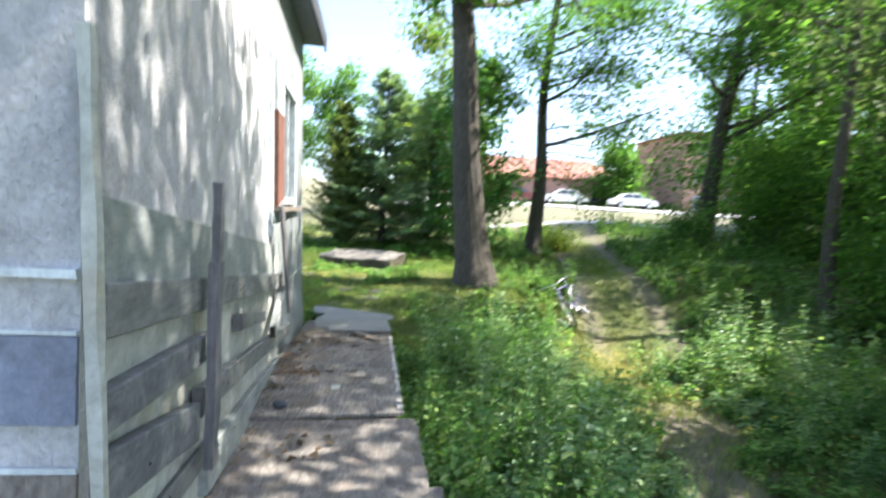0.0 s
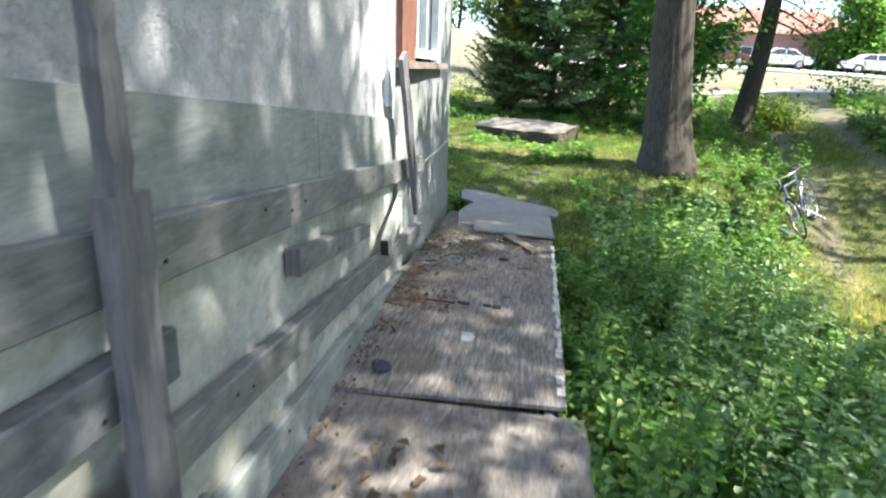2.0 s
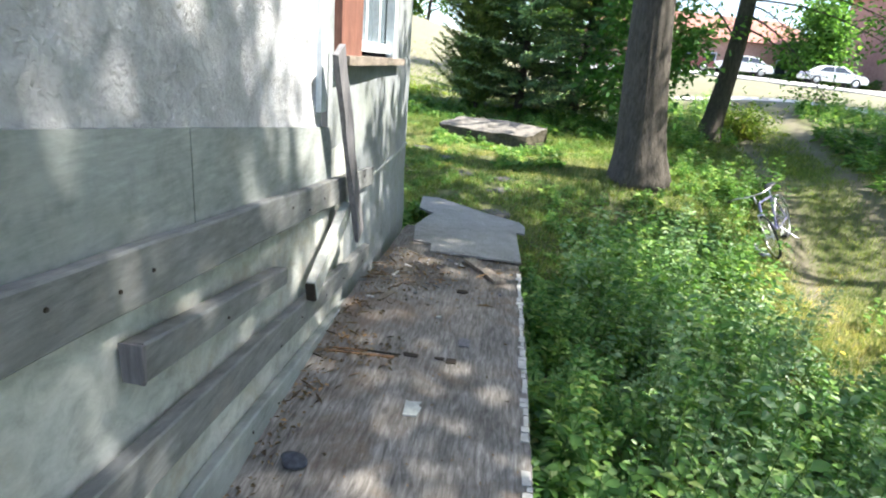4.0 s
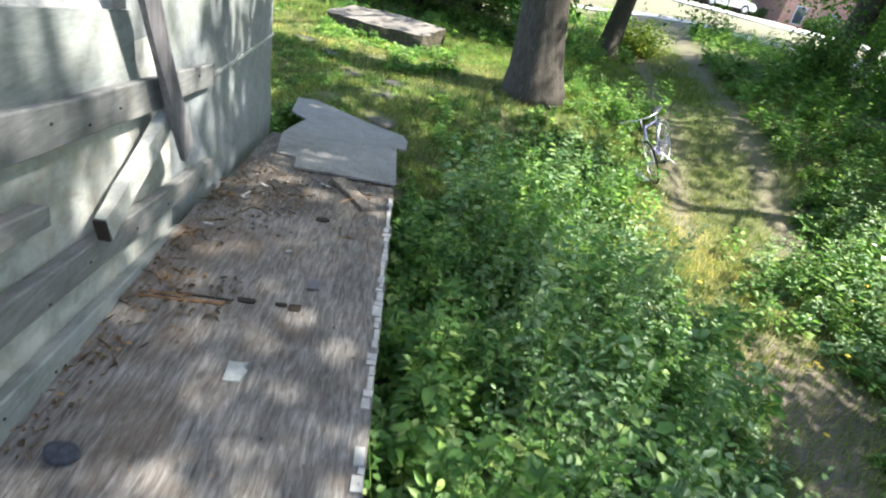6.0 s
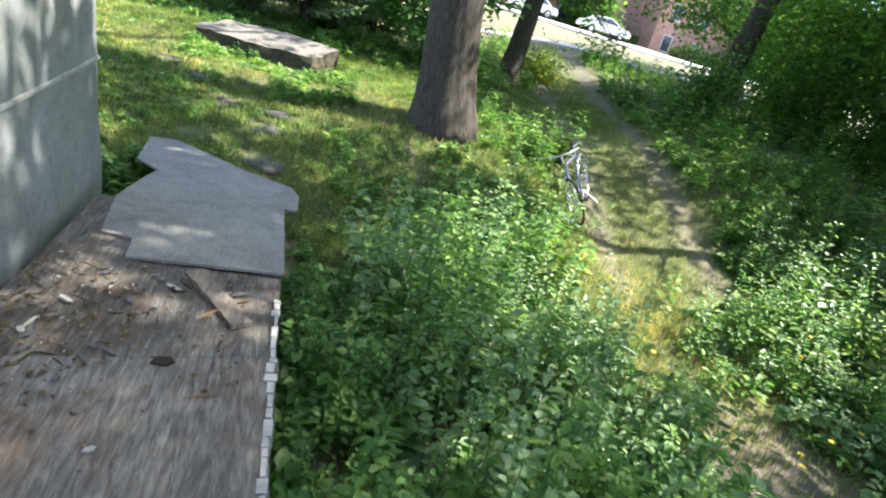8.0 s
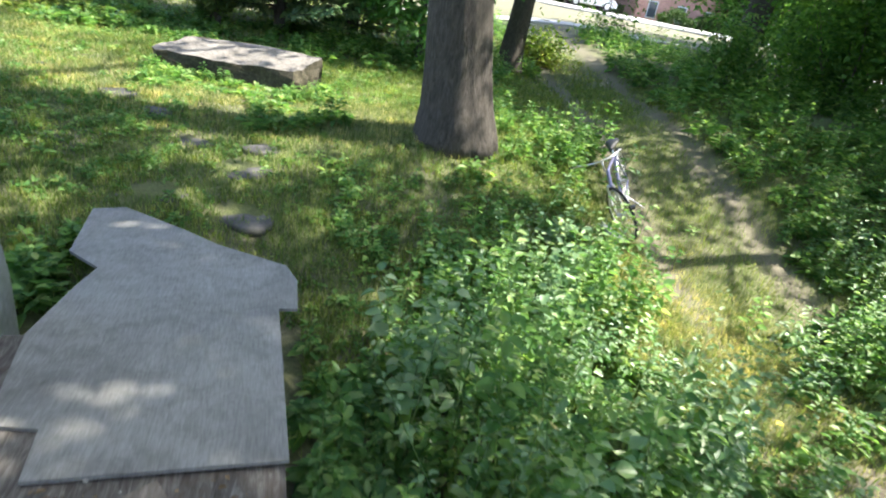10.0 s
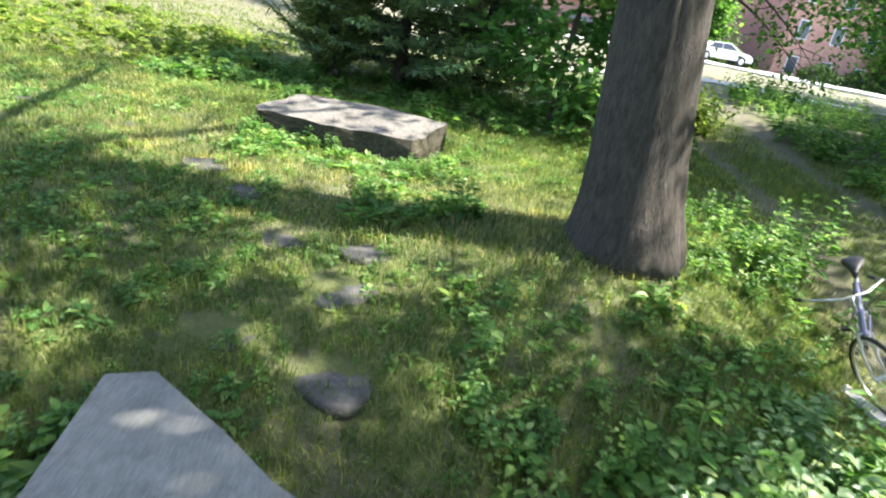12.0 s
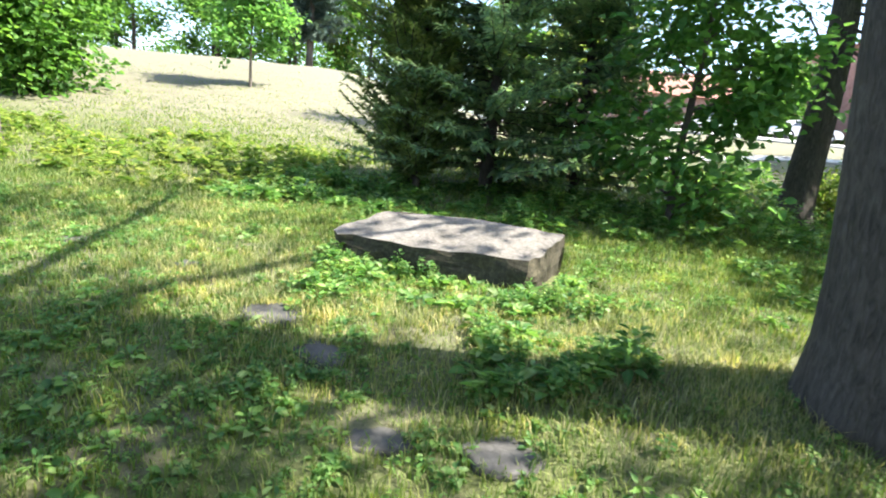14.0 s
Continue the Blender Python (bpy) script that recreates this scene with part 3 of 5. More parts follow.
q = [v.verts.new(p) for p in ((-4.7, .41, EAVE), (-.2, .41, EAVE), (-2.4, .41, EAVE + 1.05), (-4.7, .52, EAVE), (-.2, .52, EAVE), (-2.4, .52, EAVE + 1.05))]
v.faces.new((q[2], q[1], q[0])), v.faces.new((q[3], q[4], q[5]))
for a, b in ((0, 1), (1, 2), (2, 0)):
    v.faces.new((q[a], q[b], q[b + 3], q[a + 3]))
part("gable", v, M_STUCCO, shack)

# ---- walkway ----
walkway = thing("walkway", "raised plank walkway covered with weathered plywood sheets", "walkway", kind="structure")


def deck_z(y):
    return 0.0 if y < 5.3 else -.04 * (y - 5.3)


def deck_sheet(y0, y1, x0, x1, lift, thick, material, label, ragged=.02, seed=0, skew=0.0):
    bm = bmesh.new()
    n, k = max(6, int((y1 - y0) / .08)), 14
    top, bot = [], []
    for i in range(n + 1):
        y = y0 + (y1 - y0) * i / n
        ra = x0 + ragged * 2.5 * noise.noise(Vector((y * 2.2, seed, 0)))
        rb = x1 + ragged * noise.noise(Vector((y * 5.5, seed, 4)))
        rt, rbm = [], []
        for j in range(k + 1):
            x = ra + (rb - ra) * j / k
            yy = y + skew * x
            if i in (0, n):
                yy += .006 * noise.noise(Vector((x * 9, seed, i)))
            z = deck_z(y) + lift + .006 * noise.noise(Vector((x * 1.6, y * 1.3, seed)))
            rt.append(bm.verts.new((x, yy, z)))
            rbm.append(bm.verts.new((x, yy, z - thick)))
        top.append(rt)
        bot.append(rbm)
    for i in range(n):
        for j in range(k):
            bm.faces.new((top[i][j], top[i][j + 1], top[i + 1][j + 1], top[i + 1][j]))
            bm.faces.new((bot[i][j], bot[i + 1][j], bot[i + 1][j + 1], bot[i][j + 1]))
    for i in range(n):
        bm.faces.new((top[i][0], top[i + 1][0], bot[i + 1][0], bot[i][0]))
        bm.faces.new((top[i][k], bot[i][k], bot[i + 1][k], top[i + 1][k]))
    for j in range(k):
        bm.faces.new((top[0][j], bot[0][j], bot[0][j + 1], top[0][j + 1]))
        bm.faces.new((top[n][j], top[n][j + 1], bot[n][j + 1], bot[n][j]))
    return part("plywood_sheet", bm, material, walkway, label)


deck_sheet(-2.6, 1.90, .0, 1.38, -.018, .022, M_PLY1, "brown-stained plywood deck sheet", seed=1, skew=.06)
deck_sheet(1.908, 3.03, .0, 1.31, -.03, .02, M_PLY1, "brown-stained plywood deck sheet", seed=2, skew=.06)
deck_sheet(3.02, 5.235, -.01, 1.22, 0, .024, M_PLY, "grey weathered plywood deck sheet with strong grain", ragged=.012, seed=3, skew=.11)
deck_sheet(5.25, 7.1, .02, 1.21, -.004, .022, M_PLY3, "rotting plywood deck sheet under leaf litter", ragged=.02, seed=4)
for x in (.12, .64, 1.14):
    bm = bmesh.new()
    box(bm, (x - .025, -2.6, -.20), (x + .025, 5.24, -.05))
    part("joist", bm, M_POST, walkway)
for y in (-1.8, .3, 2.4, 4.3, 5.9):
    for x in (.14, 1.1):
        bm = bmesh.new()
        z = float(ground_z(x, y)) - .1
        box(bm, (x - .05, y - .05, z), (x + .05, y + .05, -.055 + deck_z(y)))
        part("support_post", bm, M_POST, walkway)
# flaking pale strip along the edge
y = 3.24
while y < 5.9:
    w = random.uniform(.035, .10)
    if random.random() < .9:
        bm = bmesh.new()
        xw = random.uniform(.018, .045)
        box(bm, (1.212 - xw, y, deck_z(y) + .004), (1.214 + random.uniform(-.008, .006), y + w - .009, deck_z(y) + .010), jitter=.0025)
        part("edge_flake", bm, M_CHIP, walkway)
    y += w
# rotted holes, jagged and nearly square, along a crack with orange rot
for hx, hy, sx, sy in ((.545, 4.262, .045, .020), (.782, 4.256, .030, .028), (.716, 4.266, .030, .014), (.36, 4.245, .13, .007), (.20, 4.205, .07, .006)):
    bm = bmesh.new()
    ring = []
    for a in np.linspace(0, 2 * math.pi, 19)[:-1]:
        ca, sa = math.cos(a), math.sin(a)
        k = (abs(ca) ** 5 + abs(sa) ** 5) ** -.2 * random.uniform(.82, 1.1)
        ring.append(bm.verts.new((hx + ca * k * sx, hy + sa * k * sy + .03 * (hx + ca * k * sx - .5), .0065)))
    low = [bm.verts.new((v.co.x, v.co.y, .001)) for v in ring]
    bm.faces.new(ring)
    for k in range(18):
        bm.faces.new((ring[k], low[k], low[(k + 1) % 18], ring[(k + 1) % 18]))
    part("rot_hole", bm, M_ROTTEN, walkway, "dark rotted hole in the deck")
for x0, x1, yc, w in ((.06, .46, 4.185, .026), (.10, .30, 4.225, .015)):
    bm = bmesh.new()
    up = [bm.verts.new((x0 + (x1 - x0) * k / 12, yc + .10 * (x0 + (x1 - x0) * k / 12 - .2) + w * random.uniform(.2, .6), .0058)) for k in range(13)]
    dn = [bm.verts.new((v.co.x, v.co.y - w * random.uniform(.5, 1.1), .0058)) for v in up]
    for k in range(12):
        bm.faces.new((dn[k], dn[k + 1], up[k + 1], up[k]))
    r = bmesh.ops.extrude_face_region(bm, geom=bm.faces[:])
    bmesh.ops.translate(bm, verts=[v for v in r["geom"] if isinstance(v, bmesh.types.BMVert)], vec=(0, 0, -.006))
    bmesh.ops.recalc_face_normals(bm, faces=bm.faces[:])
    part("rotten_strip", bm, M_RUST, walkway, "orange-brown rotten strip of plywood")

# loose grey sheet at the end of the walkway
OUT = [(0.4, 6.185), (1.222, 6.183), (1.197, 7.316), (1.294, 7.309), (1.306, 7.664), (1.246, 7.88), (0.821, 8.2), (0.576, 8.464), (0.152, 8.867), (-0.049, 8.81), (0.02, 8.046), (0.223, 7.811), (0.176, 7.571), (0.115, 7.097), (0.201, 6.475), (0.375, 6.435)]
bm = bmesh.new()
vs = [bm.verts.new((x, y, -.018 - .055 * (y - 6.18) + .015 * (x - 1.23))) for x, y in OUT]
f = bm.faces.new(vs)
r = bmesh.ops.extrude_face_region(bm, geom=[f])
bmesh.ops.translate(bm, verts=[v for v in r["geom"] if isinstance(v, bmesh.types.BMVert)], vec=(0, 0, .018))
bmesh.ops.recalc_face_normals(bm, faces=bm.faces[:])
tagged(part("plywood_offcut", bm, M_GREYPLY), "broken pale grey plywood sheet lying over the walkway end", "plywood sheet")


def loose_stick(name, p0, p1, w, t, material, label, category):
    ob = leaning(name, p0, p1, w, t, material, "", None, roll=math.pi / 2)
    return tagged(ob, label, category)


loose_stick("broken_board", (.755, 6.11, -.016), (1.045, 5.61, .004), .10, .024, M_STICK, "splintered brown board lying on the deck", "board")
# ---- concrete slab ----
bm = bmesh.new()
SL = [(1.40, 12.80), (1.50, 12.86), (1.85, 13.50), (.20, 13.95), (-.02, 13.84), (-.22, 13.60), (-.43, 13.34), (-.40, 13.20)]
top = [bm.verts.new((x, y, .415 + .05 * (x - .7) + .2 * (y - 13.3))) for x, y in SL]
f = bm.faces.new(top)
r = bmesh.ops.extrude_face_region(bm, geom=[f])
bmesh.ops.translate(bm, verts=[v for v in r["geom"] if isinstance(v, bmesh.types.BMVert)], vec=(0, 0, -.55))
bmesh.ops.recalc_face_normals(bm, faces=bm.faces[:])
bmesh.ops.subdivide_edges(bm, edges=bm.edges[:], cuts=9, use_grid_fill=True)
bmesh.ops.triangulate(bm, faces=[q for q in bm.faces if len(q.verts) > 4])
bmesh.ops.subdivide_edges(bm, edges=[e for e in bm.edges if e.calc_length() > .3], cuts=2, use_grid_fill=True)
for v in bm.verts:
    v.co += Vector((noise.noise(v.co * 2.3), noise.noise(v.co * 2.3 + Vector((9, 0, 0))), .7 * noise.noise(v.co * 1.9 + Vector((0, 7, 0))))) * .06
    v.co += Vector((noise.noise(v.co * 7), noise.noise(v.co * 7 + Vector((5, 0, 0))), .5 * noise.noise(v.co * 7 + Vector((0, 3, 0))))) * .035
slab = part("concrete_slab", bm, M_CONCRETE)
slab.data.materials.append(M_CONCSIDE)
# side faces get the mossy colour that also paints in their shade
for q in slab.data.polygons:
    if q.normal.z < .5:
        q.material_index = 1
tagged(slab, "thick old concrete slab in the grass, mossy sides coloured darker for shade", "slab")


# ---- trees ----
def branch_points(p, d, length, n, lift, wobble, rs):
    pts = [Vector(p)]
    d = Vector(d).normalized()
    for i in range(n):
        d = (d + Vector((rs.normal(0, wobble), rs.normal(0, wobble), rs.normal(0, wobble * .6) + lift))).normalized()
        pts.append(pts[-1] + d * (length / n))
    return pts


def leaf_cloud(centres, spread, per, size, rs, flat=.6, hang=.15):
    """Leaves round cluster centres, mostly facing upwards."""
    c = np.repeat(np.asarray(centres, float), per, 0)
    n = len(c)
    off = rs.normal(0, 1, (n, 3)) * spread
    off[:, 2] *= flat
    d = rs.normal(0, 1, (n, 3))
    d[:, 2] = d[:, 2] * .35 - hang
    d += off * .5 / max(spread, .01)
    up = rs.normal(0, .45, (n, 3))
    up[:, 2] += 1
    L = size * rs.uniform(.6, 1.25, n)
    return leaves(c + off, d, up, L, L * rs.uniform(.55, .8, n))


def tree(name, label, base, height, r0, limbs, low, reach, leaf, size, per, lean=(0, 0), seed=1, spread=.4, bark_mat=None, flare=.35, subs=5, azimuth=None, rise=.10, trunk_segs=20):
    """A broadleaf tree: flared trunk, limbs that fork, and a crown of single leaves."""
    rs = np.random.default_rng(seed)
    t = thing(name, label, "tree", base)
    bark_mat = bark_mat or M_BARK
    n = 26
    pts, rad = [], []
    for i in range(n + 1):
        f = i / n
        z = height * f ** 1.3 - .15
        bend = .06 * height * noise.noise(Vector((f * 2.5, seed * 3.1, 0))) * f
        pts.append(Vector((lean[0] * z + bend, lean[1] * z, z)))
        rad.append(r0 * (1 - .78 * f ** .9) * (1 + flare * math.exp(-max(0, z) / (.9 * r0))))
    bm = bmesh.new()
    tube_bm(bm, pts, rad, trunk_segs, .09, seed)
    part("trunk", bm, bark_mat, t, smooth=True)
    centres = []
    for k in range(limbs):
        f = low + (1 - low) * (k + .5) / limbs
        i = min(n - 1, int(f ** (1 / 1.3) * n))
        p = pts[i]
        az = rs.uniform(0, 6.28) if azimuth is None else azimuth + rs.normal(0, .9)
        L = reach * (1 - .55 * ((f - low) / (1 - low)) ** 1.5) * rs.uniform(.75, 1.15)
        bp = branch_points(p, (math.cos(az), math.sin(az), rs.uniform(.05, .5)), L, 8, rise * rs.uniform(.3, 1), .12, rs)
        rb = rad[i] * .42
        bm = bmesh.new()
        tube_bm(bm, bp, [rb * (1 - .85 * j / 8) for j in range(9)], 8, .1, seed + k)
        for _ in range(subs):
            j = rs.integers(3, 8)
            dd = (bp[j + 1 if j < 8 else 8] - bp[j - 1]).normalized() + Vector(rs.normal(0, .7, 3))
            sp = branch_points(bp[j], dd, L * rs.uniform(.25, .5), 5, .03, .18, rs)
            tube_bm(bm, sp, [rb * .3 * (1 - .8 * q / 5) for q in range(6)], 5)
            centres += [sp[q] for q in (2, 3, 4, 5)]
        centres += [bp[j] for j in range(4, 9)]
        part("limb", bm, bark_mat, t, smooth=True)
    isl = leaf_cloud([tuple(c) for c in centres], spread, per, size, rs)
    soup("crown", isl, LEAF_FACES, leaf, t)
    return t


def conifer(name, label, base, height, radius, leaf, seed=1, whorls=26, per=9, spray=.16, droop=-.22, bottom=.12, stems=1):
    """A needle tree: whorls of drooping boughs set with flat sprays."""
    rs = np.random.default_rng(seed)
    t = thing(name, label, "tree", base)
    isl = []
    for s in range(stems):
        ox = 0 if s == 0 else rs.uniform(-.5, .5) * radius
        oy = 0 if s == 0 else rs.uniform(-.3, .3) * radius
        H = height * (1 if s == 0 else rs.uniform(.6, .85))
        R = radius * (1 if s == 0 else .65)
        bm = bmesh.new()
        tube_bm(bm, [Vector((ox, oy, -.15 + H * i / 10)) for i in range(11)], [.035 * H * (1 - .93 * i / 10) * .6 for i in range(11)], 10, .1, seed)
        part("trunk", bm, M_BARK, t, smooth=True)
        bm = bmesh.new()
        for w in range(whorls):
            f = bottom * .3 + (1 - bottom * .3) * (w / whorls)
            z = H * (.03 + .95 * f)
            L = R * (1 - f) ** .6 * (.8 + .4 * rs.random()) + .12
            for k in range(per):
                az = rs.uniform(0, 6.28)
                l = L * rs.uniform(.6, 1.1)
                bp = branch_points((ox, oy, z + rs.normal(0, .06)), (math.cos(az), math.sin(az), .12 + droop * (1 - f)), l, 6, .035, .06, rs)
                tube_bm(bm, bp, [.018 * (1 - .8 * j / 6) for j in range(7)], 4)
                m = int(16 + l * 58)
                a = np.array([tuple(p) for p in bp])
                u = rs.uniform(.12, 1.0, m) * 6
                i0 = np.clip(u.astype(int), 0, 5)
                pos = a[i0] + (a[i0 + 1] - a[i0]) * (u - i0)[:, None]
                ax = unit(a[-1] - a[0])
                side = unit(np.cross(ax, [0, 0, 1.0]))
                sg = rs.choice([-1, 1], m)
                d = ax[None, :] * rs.uniform(.35, 1, m)[:, None] + side[None, :] * (sg * rs.uniform(.3, 1, m))[:, None]
                d[:, 2] += rs.normal(-.05, .38, m)
                taper = (1.15 - u / 6 * .6)
                Ls = spray * taper * rs.uniform(.7, 1.3, m)
                up = rs.normal(0, .3, (m, 3)) + np.array([0, 0, 1.0])
                isl.append(leaves(pos, d, up, Ls, Ls * .26, .1, .12))
        part("bough", bm, M_BARK, t)
    soup("needles", np.concatenate(isl), LEAF_FACES, leaf, t)
    return t


def bush(name, label, base, rad, height, leaf, size, n, seed=1, stems=9, category="shrub"):
    """A shrub: many thin stems and leaf clusters with an uneven outline."""
    rs = np.random.default_rng(seed)
    t = thing(name, label, category, base)
    bm = bmesh.new()
    centres = []
    for k in range(stems):
        az, out = rs.uniform(0, 6.28), rs.uniform(.1, 1)
        d = (math.cos(az) * out * rad / height, math.sin(az) * out * rad / height, 1)
        bp = branch_points((rs.normal(0, rad * .12), rs.normal(0, rad * .12), -.1), d, height * rs.uniform(.7, 1.1), 7, .0, .12, rs)
        tube_bm(bm, bp, [.022 * (1 - .85 * j / 7) for j in range(8)], 5)
        for j in range(1, 8):
            for _ in range(3):
                c = np.array(bp[j]) + rs.normal(0, rad * .22, 3)
                centres.append(c)
    part("stalk", bm, M_TWIG, t)
    per = max(4, n // len(centres))
    soup("foliage", leaf_cloud(centres, rad * .17, per, size, rs, .8), LEAF_FACES, leaf, t)
    return t


def hanging_twig(t, p0, p1, seed, n=7, per=9, size=.11, leaf=None, start=.5):
    """A low twig that droops with single leaves; part of tree t, given in world places."""
    rs = np.random.default_rng(seed)
    a, b = Vector(p0) - Vector(t.location), Vector(p1) - Vector(t.location)
    pts = [a.lerp(b, i / n) + Vector((0, 0, .25 * math.sin(i / n * 3.14) * (b - a).length * .3)) for i in range(n + 1)]
    bm = bmesh.new()
    tube_bm(bm, pts, [.03 * (1 - .85 * i / n) for i in range(n + 1)], 6)
    cs = []
    for i in range(int(n * start), n + 1):
        for _ in range(3):
            q = pts[i] + Vector((rs.normal(0, .45), rs.normal(0, .45), rs.normal(-.15, .15)))
            tube_bm(bm, [pts[i], q], [.008, .003], 4)
            cs.append(tuple(q))
    part("twig", bm, M_BARK, t)
    soup("twig_leaves", leaf_cloud(cs, .16, per, size, rs, .7, .5), LEAF_FACES, leaf or M_LEAF, t)


def on_ground(x, y, dz=0.0):
    return (x, y, float(ground_z(x, y)) + dz)


OAK = tree("oak_tree", "tall mature tree with furrowed grey-brown bark", on_ground(3.24, 10.95), 15, .40, 16, .40, 5.2, M_LEAF, .15, 12, lean=(-.115, .0), seed=11, spread=.4, subs=7, trunk_segs=64)
B_TREE = tree("maple_tree", "leaning mature tree with a forked side limb", on_ground(6.46, 17.5), 12, .29, 12, .33, 3.6, M_LEAF, .14, 24, lean=(.03, .0), seed=12, spread=.45, subs=6, trunk_segs=28, azimuth=-.7)
tree("maple_tree", "dark leaning tree at the edge of the wood", on_ground(12.4, 17.0), 13, .36, 17, .28, 5.4, M_LEAF, .15, 40, lean=(.1, .0), seed=13, spread=.5, subs=6, trunk_segs=28)
tree("maple_tree", "slender shade tree with low leafy limbs", on_ground(7.9, 4.2), 13, .14, 18, .24, 3.9, M_PINE, .15, 16, lean=(-.02, .0), seed=14, spread=.36, subs=7, azimuth=.0)
# added beyond the view's edge so its crown shades the wall and near deck
tree("maple_tree", "slender shade tree in the wood", on_ground(7.8, .7), 13, .16, 20, .24, 4.8, M_PINE, .15, 29, lean=(-.02, .02), seed=15, spread=.36, subs=6)
tree("maple_tree", "slender shade tree in the wood", on_ground(14.6, 12.5), 12, .2, 14, .15, 4.2, M_LEAF, .15, 24, lean=(.02, .0), seed=16, spread=.5, subs=6)
tree("maple_tree", "broad shade tree behind the wood edge", on_ground(17.5, 16.0), 12, .24, 14, .15, 4.6, M_LEAF, .16, 22, seed=18, spread=.5, subs=6)
# added only to block sun from the grass and the walkway end
SHADE = tree("maple_tree", "added shade tree with its limbs leaning over the track", on_ground(10.6, 9.4), 13, .17, 14, .40, 4.6, M_LEAF, .15, 3, seed=27, spread=.5, subs=6, azimuth=3.14)
for i_, (wx, wy, wh) in enumerate(((19, 24, 12), (23.5, 21, 13), (20.5, 11.5, 12), (17, 7, 12), (14.5, 2.5, 12), (27, 28, 12))):
    tree("wood_tree", "full leafy tree in the wood behind", on_ground(wx, wy), wh, .2, 18, .08, 4.4, M_LEAF, .2, 34, seed=80 + i_, spread=.6, subs=6)
# added with its trunk out of view, to throw shade on the near wall
tree("maple_tree", "dense tree added to shade the wall at the start of the walkway", on_ground(6.3, -1.2), 12, .16, 18, .28, 4.2, M_LEAF, .15, 22, seed=28, spread=.36, subs=6)
tree("maple_sapling", "young maple with broad bright green leaves", on_ground(4.05, 16.6), 6.4, .07, 26, .06, 1.3, M_MAPLE, .17, 12, seed=17, spread=.3, bark_mat=M_TWIG, subs=4, flare=.1)
tree("ash_tree", "airy light green tree behind the spruces", on_ground(4.0, 27), 9.5, .14, 16, .2, 3.2, M_SUNLEAF, .2, 14, seed=19, spread=.45, subs=5)
conifer("spruce_tree", "dense dark green spruce with drooping boughs", on_ground(1.25, 17.8), 6.0, 2.5, M_SPRUCE, seed=21, whorls=28, per=10, spray=.2)
conifer("spruce_tree", "dense dark green spruce with drooping boughs", on_ground(2.9, 18.4), 5.6, 2.2, M_SPRUCE, seed=22, whorls=24, per=11, spray=.2)
conifer("yew_tree", "feathery olive-green conifer beside the spruce", on_ground(-.15, 17.6), 4.8, 1.35, M_CEDAR, seed=23, whorls=24, per=11, droop=.45, stems=3, spray=.18)
conifer("blue_spruce", "tall blue-grey spruce on the hill", on_ground(-10.4, 50), 13, 3.2, M_BLUESPRUCE, seed=24, whorls=22, per=8, spray=.6, bottom=.5)
tree("young_tree", "young rounded tree standing on the dry lawn", on_ground(-7.35, 30), 4.6, .07, 16, .3, 1.35, M_MAPLE, .2, 16, seed=25, spread=.3, bark_mat=M_TWIG, subs=4, flare=.1)
tree("birch_tree", "pale-barked tree at the edge of the lawn", on_ground(-7.6, 18.0), 10, .14, 9, .45, 3.0, M_SUNLEAF, .15, 18, seed=26, subs=5, bark_mat=M_TWIG)
bush("lilac_bush", "large rounded sunlit bush at the lawn edge", on_ground(-11.6, 24.5), 2.2, 4.2, M_LEAF, .22, 9000, seed=31, stems=16)
bush("lilac_bush", "large rounded sunlit bush at the lawn edge", on_ground(-14.8, 27.5), 3.2, 5.6, M_LEAF, .22, 8000, seed=32, stems=14)
k = 0
for x, y, r, h, mt, n in ((13.8, 12.2, 1.6, 3.2, M_LEAF, 7000), (11.8, 8.6, 1.7, 3.2, M_LEAF, 7000), (9.6, 4.8, 1.3, 2.0, M_LEAF, 6000), (13.4, 14.8, 1.6, 3.6, M_LEAF, 7000),
                          (15.0, 17.0, 2.2, 4.6, M_LEAF, 7000), (11.0, 15.4, 1.0, 1.4, M_WEED, 3500), (7.7, 18.6, .9, .9, M_SUNLEAF, 2500), (14.0, 13.0, 2.4, 4.6, M_LEAF, 8000), (8.8, 3.4, 1.5, 2.2, M_LEAF, 6000),
                          (17.5, 20.5, 2.4, 4.6, M_LEAF, 6000), (4.8, 17.4, .5, .7, M_SUNLEAF, 2000)):
    k += 1
    bush("undergrowth_bush", "dense dark green bush at the wood edge" if h > 1.5 else "low leafy bush beside the track", on_ground(x, y), r, h, mt, .11 if h < 2 else .13, n, seed=40 + k, stems=12)
# trees behind the lawn and the road
k = 0
for x, y, h, mt in ((-52, 62, 14, M_LEAF), (-46, 68, 15, M_LEAF), (-38, 62, 14, M_LEAF), (-30, 62, 14, M_LEAF), (-23, 64, 15, M_LEAF), (-16, 66, 14, M_LEAF), (-9, 68, 14, M_LEAF), (-34, 66, 12, M_LEAF), (-26, 70, 11, M_LEAF), (-19, 74, 13, M_LEAF), (-12, 72, 10, M_SUNLEAF), (-3, 66, 12, M_LEAF), (5, 62, 11, M_LEAF), (12, 66, 10, M_SUNLEAF), (-42, 58, 12, M_LEAF), (28, 58, 7, M_LEAF), (47, 56, 9, M_LEAF), (62, 52, 10, M_LEAF)):
    k += 1
    h *= 1.1 if -35 < x < 0 else 1.0
    tree("background_tree", "full green tree beyond the lawn", on_ground(x, y), h, .22, 15, .05, h * .3, mt, .42, 14, seed=60 + k, spread=.8, subs=5)
hanging_twig(B_TREE, (6.5, 17.5, 3.3), (8.8, 16.8, 1.75), 901, n=8, per=10)
